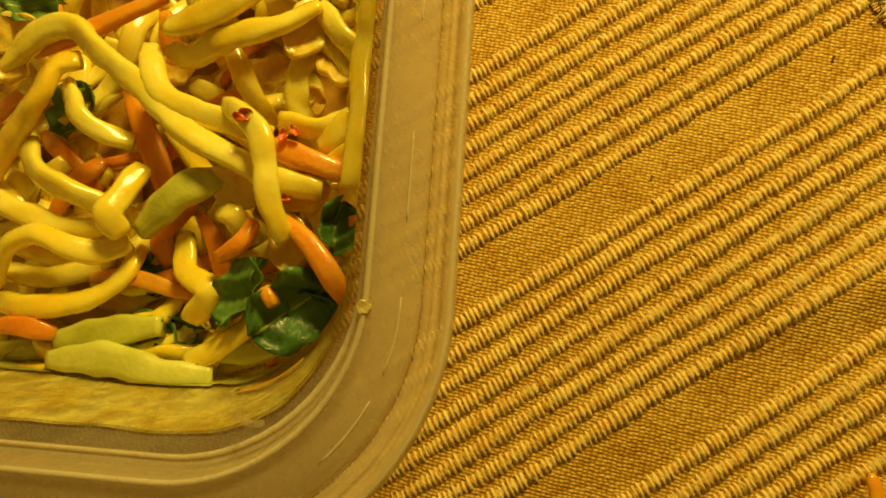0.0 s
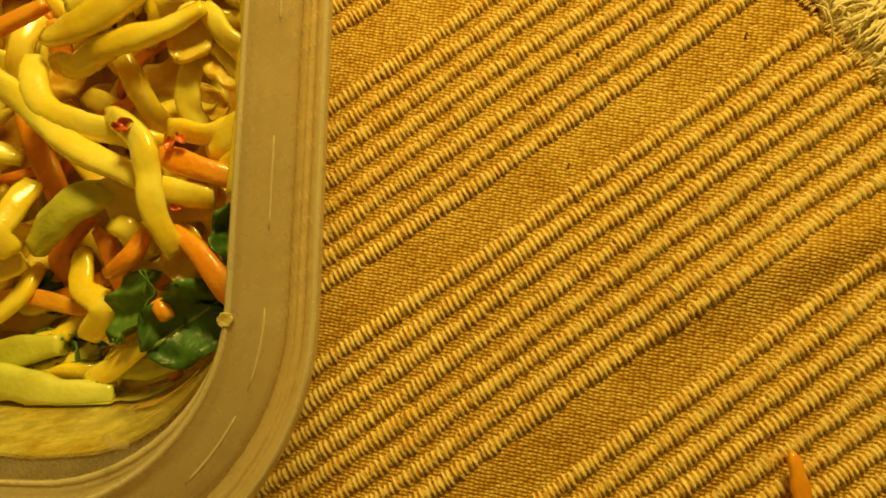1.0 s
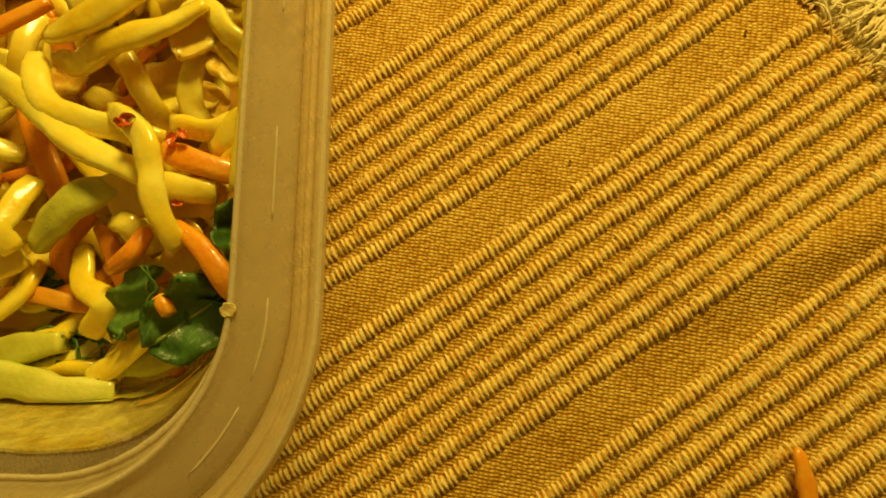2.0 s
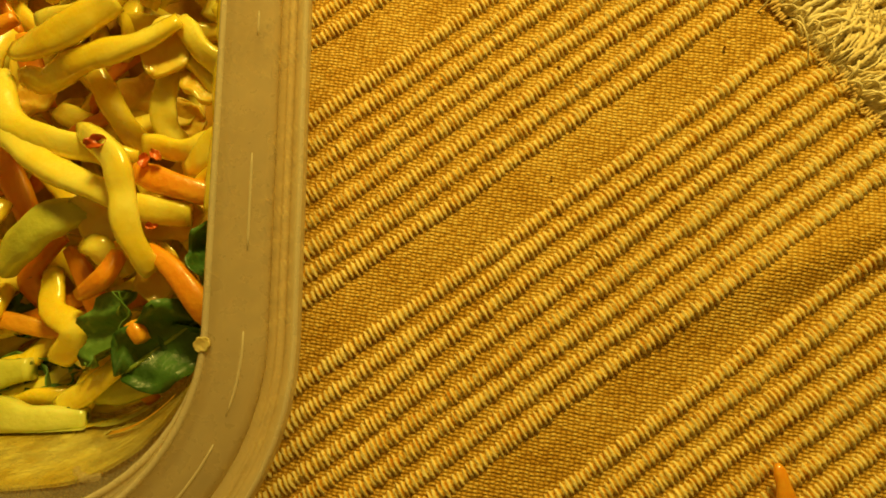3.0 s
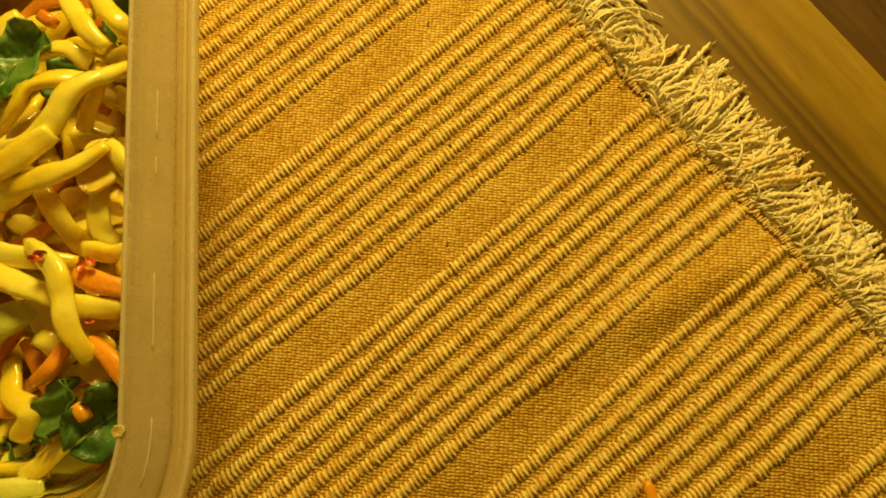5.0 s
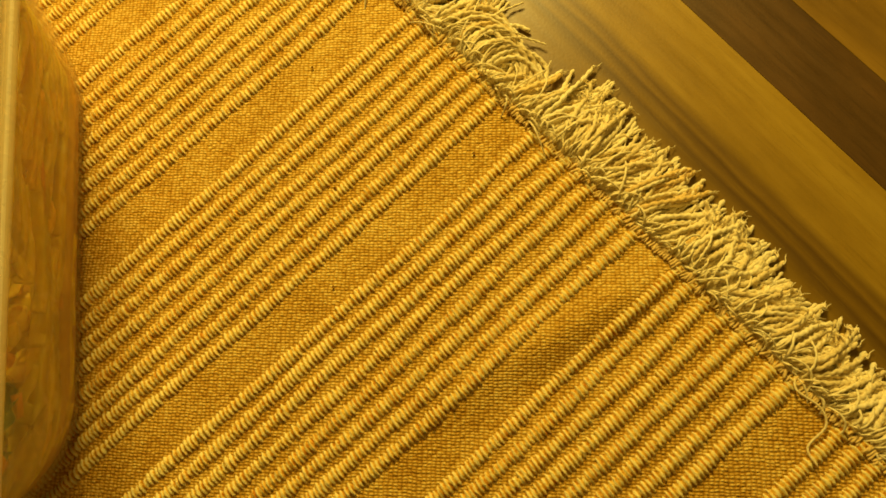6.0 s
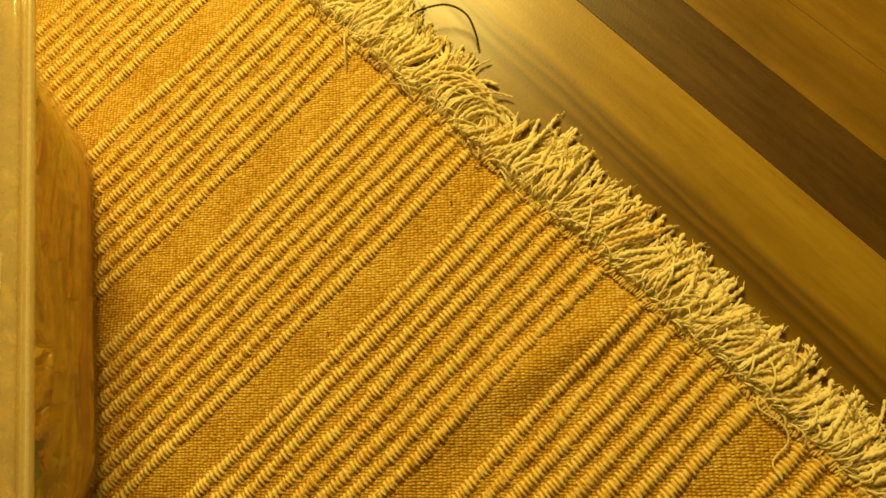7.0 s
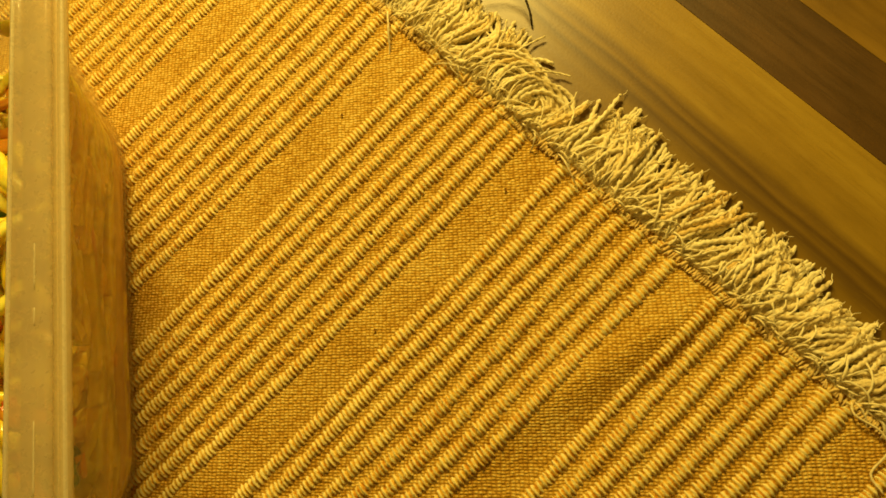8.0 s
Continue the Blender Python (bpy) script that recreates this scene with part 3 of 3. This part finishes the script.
def leaf_mesh(at, long, wide, turn, tilt, wave, thick, seed):
    """A thin closed leaf, pointed at both ends, folded along its midrib and waved at its margin."""
    rng = np.random.RandomState(seed)
    nu, nv = 15, 9
    u, w = np.meshgrid(np.linspace(-1, 1, nu), np.linspace(-1, 1, nv), indexing="ij")
    half = wide / 2 * np.sqrt(np.clip(1 - np.abs(u) ** 2.2, 0.02, 1)) * (1 + 0.12 * np.sin(u * 7 + rng.rand() * 6))
    x, y = u * long / 2, w * half
    z = wave * (0.9 * w**2 + 0.35 * np.sin(u * 4 + w * 2 + rng.rand() * 6) + 0.25 * np.sin(u * 9 + w * 5 + rng.rand() * 6)) - 0.25 * wave * np.exp(-((w / 0.12) ** 2))
    p = np.stack([x, y, z], -1).reshape(-1, 3)
    r = np.array(Matrix.Rotation(radians(turn), 3, "Z") @ Matrix.Rotation(radians(tilt), 3, "X") @ Matrix.Rotation(radians(tilt * 0.6), 3, "Y"))
    p = p @ r.T + at
    lower = p - (r @ (0, 0, thick))
    n = nu * nv
    faces = [(i * nv + j, (i + 1) * nv + j, (i + 1) * nv + j + 1, i * nv + j + 1) for i in range(nu - 1) for j in range(nv - 1)]
    faces += [tuple(q + n for q in reversed(face)) for face in faces]
    rim = [i * nv for i in range(nu)] + [(nu - 1) * nv + j for j in range(1, nv)] + [i * nv + nv - 1 for i in range(nu - 2, -1, -1)] + [j for j in range(nv - 2, 0, -1)]
    faces += [(a, a + n, b + n, b) for a, b in zip(rim, rim[1:] + rim[:1])]
    return np.vstack([p, lower]), faces


def spinach_leaf(at, long, wide, turn, tilt):
    v, f = leaf_mesh(at, long * 1.25, wide * 1.25, turn, tilt, 3.3, 0.4, int(at[0] * 7 + at[1] * 13) % 9999)
    ob = rest("spinach_leaf", v, f, LEAF, "wilted dark green spinach leaf in the salad", "spinach", "spinach in the tub")
    w = np.array(MM)
    rib_v, rib_f = tube(spline(v[4:131:9], 1.0), 0.42, 0.3, 8, 2.0)
    mesh_ob("midrib", pressed(rib_v) @ w[:3, :3].T + w[:3, 3] - np.array(ob.matrix_world.translation), rib_f, STALK, ob, "pale green leaf midrib")
    return ob


def cabbage_piece(at, long, wide, turn):
    v, f = leaf_mesh(at, long * 1.2, wide * 1.2, turn, 14, 0.9, 1.5, int(at[0] * 5 + at[1] * 17) % 9999)
    return rest("cabbage_piece", v, f, CABBAGE, "soft yellow cabbage piece coated in dressing", "cabbage", "cabbage in the tub")


def chilli_flake(at, size, turn):
    v, f = leaf_mesh(np.array(at) - (0, 0, 0.45), size * 2.1, size * 1.35, turn, 12, 0.35 * size, 0.35, int(at[0] * 11 + turn) % 9999)
    return rest("chilli_flake", v, f, CHILLI, "small red chilli flake on a noodle", "chilli", "chilli flakes in the tub")


def filler_bed():
    """Filler added low in the tub, coloured as the shade among deeper noodles."""
    n = len(ring(0, 0))
    verts, faces, levels = [], [], 14
    for k in range(levels):
        s = 1 - k / levels
        for x, y, z in ring(0.0262, 0):
            h = 12 + 3.0 * noise.noise((x * s * 90, y * s * 90, 0)) + 1.4 * noise.noise((x * s * 260, y * s * 260, 3))
            verts.append((x * s * 1000, y * s * 1000, h))
    faces = [(k * n + j, k * n + (j + 1) % n, (k + 1) * n + (j + 1) % n, (k + 1) * n + j) for k in range(levels - 1) for j in range(n)]
    faces.append(tuple(range((levels - 1) * n, levels * n)))
    low = len(verts)
    verts += [(x * 1000, y * 1000, 4.6) for x, y, z in ring(0.0285, 0)]
    faces += [(j, low + j, low + (j + 1) % n, (j + 1) % n) for j in range(n)]
    faces.append(tuple(range(low + n - 1, low - 1, -1)))
    tagged(rest("sauce", verts, faces, SHADE_FILL, "brown filler bed coloured as the shade among deeper noodles", "sauce", ""), kind="stuff")


filler_bed()


def inside(p, z, margin=2.6):
    """Whether a place lies within the tub's wall at that height."""
    inset = 26.0 - (z - 8.5) * 0.265 + margin
    hx, hy, r = 60.1 - inset, 87.2 - inset, 26.0
    dx, dy = max(max(p[0], -p[0] - 24) - hx + r, 0), max(max(p[1] - 15, -p[1]) - hy + r, 0)
    return math.hypot(dx, dy) < r


HOLLOWS = ((20, -3, 14), (-20, -13, 6), (-19, -54, 5))  # where the salad lies deeper


def tangle(seed, z, long, width):
    """A noodle lying in the tangle below the top ones."""
    rng = np.random.RandomState(seed)
    for _ in range(60):
        p = np.array([rng.uniform(-62, 38), rng.uniform(-64, 79)])
        if inside(p, z):
            break
    a, bend, pts = rng.uniform(0, 6.28), rng.normal(0, 0.25), []
    for k in range(int(long / 4)):
        pts.append((p[0], p[1], z + 2.2 * math.sin(k * 0.9 + seed)))
        for turn in range(24):
            q = p + 4 * np.array([math.cos(a), math.sin(a)])
            if inside(q, z):
                break
            a += 0.3 if bend > 0 else -0.3
        else:
            break
        p = q
        bend = 0.8 * bend + rng.normal(0, 0.16)
        a += bend
    deep = any(math.hypot(q[0] - cx, q[1] - cy) < reach for q in pts for cx, cy, reach in HOLLOWS)
    if len(pts) >= 4 and not (z > 14 and deep):
        noodle(pts, width)


for k in range(62):
    tangle(200 + k, 11 + 4 * (k % 3), 34 + 5 * (k % 7), 4.0 + 0.2 * (k % 4))
for k in range(78):
    tangle(500 + k, 20.5 + (k % 4), 26 + 4 * (k % 6), 3.7 + 0.2 * (k % 4))



def wall_line(z, gap):
    """The line that runs gap millimetres inside the tub's wall at that height, from the far corner of one end to the far corner of the other."""
    inset = (26.0 - (z - 8.5) * 0.265 + gap) / 1000
    p = np.array(ring(inset, 0))[:, :2] * 1000
    p = np.vstack([p[30:], p[:14]])
    at = np.r_[0, np.cumsum(np.linalg.norm(np.diff(p, axis=0), axis=1))]
    return p, at


def against_wall(seed, z, start, long, gap, width):
    """A noodle pressed against the inside of the tub's wall and running along it."""
    rng = np.random.RandomState(seed)
    pts = []
    for k in range(int(long / 5) + 1):
        h = z + 1.4 * math.sin(k * 0.8 + seed)
        p, at = wall_line(h, gap + rng.uniform(0, 0.8))
        s = start + 5 * k
        if s < at[-1] - 4:
            pts.append((np.interp(s, at, p[:, 0]), np.interp(s, at, p[:, 1]), h))
    if len(pts) >= 3:
        noodle(pts, width)


for k in range(64):
    along = 62 + 3.35 * ((k * 19) % 61)
    top = 5 if along < 138 else 11
    against_wall(2100 + k, 6.5 + 2.9 * (k % top) + 0.9 * (k % 3), along, 26 + 6 * (k % 5), 2.4, 4.4)


def scatter(seed, z, reach):
    """A place in the tub and a direction, for a loose piece."""
    rng = np.random.RandomState(seed)
    while True:
        p, a = np.array([rng.uniform(-62, 38), rng.uniform(-64, 79)]), rng.uniform(0, 6.28)
        d = reach * np.array([math.cos(a), math.sin(a)])
        if inside(p + d, z) and inside(p - d, z):
            return p, d, a


for k in range(30):
    z = 20 + k % 6
    p, d, a = scatter(900 + k, z, 8 + k % 5)
    carrot_strip([(*(p - d), z - 2), (*(p + 0.15 * d[::-1]), z + 1), (*(p + d), z - 1)], 3.2 + 0.5 * (k % 4), 1.6)
for k in range(26):
    z = 17 + k % 5
    p, d, a = scatter(1300 + k, z, 6)
    cabbage_piece((*p, z), 9 + k % 5, 4 + k % 4, math.degrees(a))
for k in range(0, 11, 3):
    z = 9 + 4 * (k % 6)
    p, at = wall_line(z, 1.9)
    start = 130 + 14 * k
    spots = [(np.interp(start + d, at, p[:, 0]), np.interp(start + d, at, p[:, 1]), z + d * 0.18) for d in (0, 7, 14)]
    if start + 14 < at[-1] - 20:
        carrot_strip(spots, 4.0, 1.8)
for k in range(5):
    p, d, a = scatter(1700 + k, 23, 7)
    spinach_leaf((*p, 22), 11, 7, math.degrees(a), 12)

noodle([(-41, -8, 30), (-35, -4, 33), (-28, -0, 35), (-20, 2, 36), (-14, -3, 36), (-6, -9, 36), (1, -14, 36), (8, -20, 36), (17, -24, 35), (25, -27, 34), (32, -28, 32)], 4.8)
noodle([(-5, -1, 34), (-2, -7, 36), (1, -12, 36), (8, -15, 35), (14, -16, 34), (21, -17, 31)], 4.4)
noodle([(13, -13, 36), (18, -16, 38), (22, -20, 39), (23, -25, 39), (24, -30, 39), (26, -35, 37), (27, -38, 34)], 4.2)
noodle([(-19, -4, 34), (-23, -6, 35), (-25, -12, 35), (-30, -17, 33), (-35, -23, 31), (-40, -29, 28)], 4.8)
noodle([(-23, -8, 31), (-18, -15, 34), (-14, -18, 33), (-8, -19, 30)], 4.2)
noodle([(-30, -20, 31), (-26, -26, 32), (-19, -30, 32), (-14, -32, 30), (-7, -34, 26)], 4.4)
noodle([(-6, -24, 29), (-7, -31, 33), (-8, -35, 34), (-7, -38, 31)], 4.8)
noodle([(-35, -49, 27), (-29, -42, 32), (-23, -39, 33), (-17, -41, 32), (-12, -42, 30), (-7, -39, 28)], 4.4)
noodle([(-38, -31, 29), (-28, -35, 30), (-21, -37, 29), (-14, -36, 26)], 4.2)
noodle([(3, -37, 26), (6, -44, 29), (12, -48, 31), (8, -53, 28)], 4.6)
noodle([(-1, 2, 36), (6, 3, 38), (12, 6, 38), (18, 11, 37)], 4.8)
noodle([(-2, -1, 32), (4, -2, 33), (10, -0, 35), (21, 3, 36), (29, 8, 35)], 4.4)
noodle([(25, 2, 28), (24, -5, 30), (24, -10, 28), (26, -12, 25)], 4.4)
noodle([(28, 9, 33), (33, 3, 34), (37, -1, 32), (38, -6, 28)], 4.2)
noodle([(36, 10, 35), (41, 5, 35), (41, -1, 31)], 4.2)
noodle([(7, -62, 26), (15, -58, 29), (20, -54, 30), (20, -50, 28)], 4.4)
noodle([(-35, -52, 26), (-23, -53, 28), (-14, -51, 28), (-8, -46, 27), (-7, -40, 24)], 4.6)
noodle([(-37, -46, 24), (-27, -47, 25), (-18, -45, 24), (-11, -43, 22)], 4.4)
noodle([(22, -14, 31), (30, -16, 32), (35, -13, 31)], 4.4)
noodle([(30, -19, 31), (34, -17, 33), (37, -13, 33)], 4.2)
noodle([(33, -22, 31), (38, -20, 33), (40, -18, 31)], 4.2)
noodle([(-30, -70, 27), (-23, -70, 27), (-16, -69, 26), (-8, -66, 25)], 4.0)
noodle([(-28, -67, 25), (-19, -66, 26), (-11, -64, 24)], 4.4)
noodle([(-3, -62, 25), (4, -60, 26), (9, -60, 24)], 3.6)
noodle([(-37, -26, 25), (-31, -30, 25), (-37, -23, 23)], 3.6)
noodle([(12, -33, 30), (15, -33, 31), (16, -36, 29)], 4.2)
noodle([(4, 7, 26), (10, -0, 27), (13, -7, 25), (17, -13, 22)], 4.4)
noodle([(-1, -4, 23), (9, -8, 22), (18, -6, 21)], 4.6)
noodle([(27, 4, 30), (32, -0, 31), (36, -5, 29)], 4.0)
noodle([(-39, -39, 23), (-30, -42, 24), (-21, -44, 23)], 4.2)
noodle([(1, -67, 27), (9, -67, 28), (19, -66, 26), (26, -64, 25)], 2.6)
noodle([(2, 15, 34), (8, 18, 36), (12, 22, 37), (18, 24, 36), (22, 25, 33)], 4.8)
noodle([(3, 8, 35), (11, 9, 36), (18, 14, 37), (22, 20, 37), (26, 24, 35), (30, 29, 30)], 4.8)
noodle([(9, 33, 31), (17, 33, 33), (22, 30, 31)], 4.2)
noodle([(18, 44, 34), (23, 36, 35), (27, 32, 33)], 4.6)
noodle([(25, 44, 34), (31, 37, 34), (31, 35, 30)], 4.4)
noodle([(23, 30, 30), (23, 23, 31), (19, 15, 28)], 4.2)
carrot_strip([(26, -34, 33), (32, -39, 35), (36, -44, 35), (38, -48, 32)], 4.6, 3)
carrot_strip([(14, -42, 33), (19, -39, 35), (20, -35, 33)], 4.6, 3)
carrot_strip([(-31, -2, 32), (-23, 0, 34), (-13, 4, 35), (-3, 10, 34)], 4.2, 2.2)
carrot_strip([(-15, -6, 24), (-9, -15, 26), (-4, -24, 26), (-2, -31, 24)], 5.5, 2.2)
carrot_strip([(-33, -57, 28), (-25, -57, 29), (-20, -58, 27)], 5, 2.2)
carrot_strip([(-4, -3, 22), (-6, 4, 25), (-8, 11, 26)], 5, 2.2)
carrot_strip([(22, -20, 33), (30, -23, 34), (38, -25, 32)], 6, 3)
carrot_strip([(24, -47, 34), (26, -50, 34)], 4, 3)
carrot_strip([(21, -55, 29), (23, -58, 28), (24, -61, 25)], 5, 2.2)
carrot_strip([(22, -70, 33), (29, -66, 35), (35, -61, 35)], 2.6, 1.4)
carrot_strip([(-13, -69, 27), (-6, -67, 28), (-2, -67, 26)], 4, 2.2)
carrot_strip([(38, -32, 30), (39, -37, 29)], 4, 2.2)
carrot_strip([(6, -33, 26), (10, -38, 27), (12, -46, 24)], 5, 2.2)
carrot_strip([(3, -30, 24), (-3, -37, 24), (-1, -43, 22)], 5, 2.2)
carrot_strip([(30, -57, 24), (37, -53, 26), (40, -51, 25)], 4, 2.2)
carrot_strip([(-1, -7, 20), (11, -11, 21), (17, -8, 20)], 5, 2.2)
carrot_strip([(13, 40, 36), (16, 38, 35)], 5, 2.2)
cucumber_stick([(-4, -37, 29), (2, -32, 32), (7, -28, 32), (14, -25, 28)], 6.5, 3.5)
cucumber_stick([(-20, -63, 27), (-7, -62, 29), (4, -64, 29), (13, -64, 27)], 6.5, 3.5)
cucumber_stick([(-20, -59, 26), (-10, -57, 27), (1, -55, 26)], 6, 3.5)
cucumber_stick([(-8, -69, 27), (3, -70, 29), (14, -69, 28)], 5.5, 3.0, False)
cucumber_stick([(12, -69, 25), (20, -67, 28), (28, -63, 27)], 5.0, 3.0, False)
cucumber_stick([(-36, -68, 25), (-26, -69, 27), (-14, -70, 26)], 5.5, 3.0, False)
cucumber_stick([(14, -60, 26), (22, -58, 28), (29, -55, 26)], 5.0, 3.0, False)
cucumber_stick([(-35, -62, 22), (-29, -62, 22), (-25, -61, 21)], 5, 3.5)
spinach_leaf((29, -50, 31), 15, 11, 35, 20)
spinach_leaf((19, -48, 31), 12, 6, 60, -15)
spinach_leaf((35, -35, 31), 9, 6, 80, 30)
spinach_leaf((-32, 8, 33), 10, 7, 10, 10)
spinach_leaf((34, -52, 27), 12, 8, -40, 15)
spinach_leaf((2, -56, 22), 10, 5, 5, 0)
spinach_leaf((-26, -11, 24), 10, 7, 70, 0)
spinach_leaf((-3, -44, 21), 9, 6, 80, 10)
spinach_leaf((8, 28, 36), 16, 9, 60, 15)
cabbage_piece((26, 4, 33), 11, 7, 70)
cabbage_piece((32, -2, 31), 9, 6, 130)
cabbage_piece((12, 0, 19), 12, 7, 40)
cabbage_piece((18, -4, 17), 13, 8, 0)
cabbage_piece((-34, 1, 34), 9, 7, 20)
cabbage_piece((-35, -4, 33), 8, 6, 90)
cabbage_piece((14, -28, 31), 9, 6, -30)
cabbage_piece((27, -28, 30), 10, 7, 10)
cabbage_piece((-9, -47, 22), 14, 9, 20)
cabbage_piece((-27, -64, 22), 11, 6, 0)
cabbage_piece((-4, -3, 27), 8, 5, 40)
cabbage_piece((26, -38, 31), 10, 6, 100)
chilli_flake((18.9, -16.8, 40.7), 1.7, 20)
chilli_flake((24.8, -18.8, 36.2), 1.3, 80)
chilli_flake((27.1, -18.0, 36.7), 1.2, 140)
chilli_flake((38.0, -1.6, 34.7), 1.6, 40)
chilli_flake((25.9, -30.0, 34.2), 1.0, 0)


def film_material():
    m, t, b = mat("dressing_film", 0.25, Coat_Weight=0.6, Coat_Roughness=0.1)
    c = coords(t)
    join(t, ramp(t, grain(t, c, 150.0, 4.0), (0.35, (0.70, 0.50, 0.035)), (0.65, (0.95, 0.88, 0.24))), b.inputs["Base Color"])
    mix = t.nodes.new("ShaderNodeMixShader")
    join(t, maths(t, "MULTIPLY_ADD", grain(t, c, 190.0, 5.0, 0.7), 1.7, -0.35), mix.inputs[0])
    join(t, b.outputs[0], mix.inputs[1])
    join(t, t.nodes.new("ShaderNodeBsdfTransparent").outputs[0], mix.inputs[2])
    join(t, mix.outputs[0], t.nodes["Material Output"].inputs["Surface"])
    bump(t, b, grain(t, stretched(t, c, (0.6, 1.0, 1.0)), 330.0, 4.0), 1.0, 0.0012)
    return m


def dressing_smear():
    """A thin film of dressing on the inside of the tub's wall."""
    verts, n, levels = [], 60, 8
    for side in (0.25, 0.65):
        for k in range(levels):
            for j in range(n):
                s = 14 + 116 * j / (n - 1)
                top = 46.5 + 1.2 * noise.noise((s * 0.12, 0, 0)) - max(0, s - 118) * 1.1
                low = 20.0
                z = low + (top - low) * k / (levels - 1)
                p, at = wall_line(z, side)
                verts.append((np.interp(s, at, p[:, 0]), np.interp(s, at, p[:, 1]), z))
    faces = [(k * n + j, k * n + j + 1, (k + 1) * n + j + 1, (k + 1) * n + j) for k in range(levels - 1) for j in range(n - 1)]
    low = n * levels
    faces += [tuple(q + low for q in reversed(f)) for f in faces]
    tagged(rest("dressing_smear", verts, faces, film_material(), "oily yellow dressing smeared on the tub wall", "dressing", ""), kind="stuff")


dressing_smear()

# ---- small things on the placemat and the table ----
bit = np.array([(-0.0708, -0.1222, 0.0040), (-0.0727, -0.1262, 0.0043), (-0.0753, -0.1310, 0.0042), (-0.0790, -0.1362, 0.0036)])
shred = spline(bit, 0.001)
widths = 0.0010 + 0.0008 * np.clip(np.arange(len(shred)) / 7, 0, 1) + 0.00012 * np.sin(np.arange(len(shred)) * 1.3)
v, f = tube(shred, widths, 0.0009, 12, 5.0)
tagged(mesh_ob("carrot_shred", v, f, CARROT), "dropped orange carrot shred lying on the placemat", "carrot")


def lint(x, y, size, material, seed):
    v, f = leaf_mesh((0, 0, 0), size * 1.15, size, 40 * seed, 5, 0.3 * size, 0.4 * size, seed)
    ob = mesh_ob("lint_speck", v, f, material)
    ob.matrix_world = pose(x, y, lie(x, y) + 0.0006)
    tagged(ob, "tiny dark brown lint speck caught on the placemat", "lint", "lint specks on the placemat")


lint(-0.0193, -0.0446, 0.0007, SPECK, 1)
lint(-0.0710, -0.0462, 0.0006, SPECK, 2)
lint(-0.0350, 0.0071, 0.0006, SPECK, 3)
lint(-0.0534, -0.0255, 0.0008, SPECK, 4)


def thread(points, thick, material, name, label, category):
    v, f = tube(spline(points, 0.0006), thick, thick, 7, 2.0, True, 2, math.pi / 0.0013)
    tagged(mesh_ob(name, v, f, material), label, category)


thread([(0.0150, 0.0085, 0.0012), (0.0185, 0.0066, 0.0028), (0.0249, 0.0015, 0.0030), (0.0270, -0.0052, 0.0020), (0.0247, -0.0116, 0.0), (0.0224, -0.0149, -0.0026)], 0.00032, BLACK, "dark_thread", "thin dark curled thread lying over the fringe", "thread")
thread([(-0.0020, -0.1380, 0.0006), (-0.0050, -0.1402, 0.0020), (-0.0042, -0.1461, 0.0022), (-0.0064, -0.1498, 0.0020), (-0.0126, -0.1506, 0.0012), (-0.0144, -0.1544, 0.0022)], 0.00027, CREAM, "loose_thread", "loose cream cotton thread curled back over the placemat", "thread")
v, f = leaf_mesh((47.9, -50.3, 59.1), 2.0, 1.9, 30, 8, 0.10, 0.7, 5)
rest("food_crumb", v, f, CRUMB, "small pale crumb of food on the tub rim", "crumb", "")
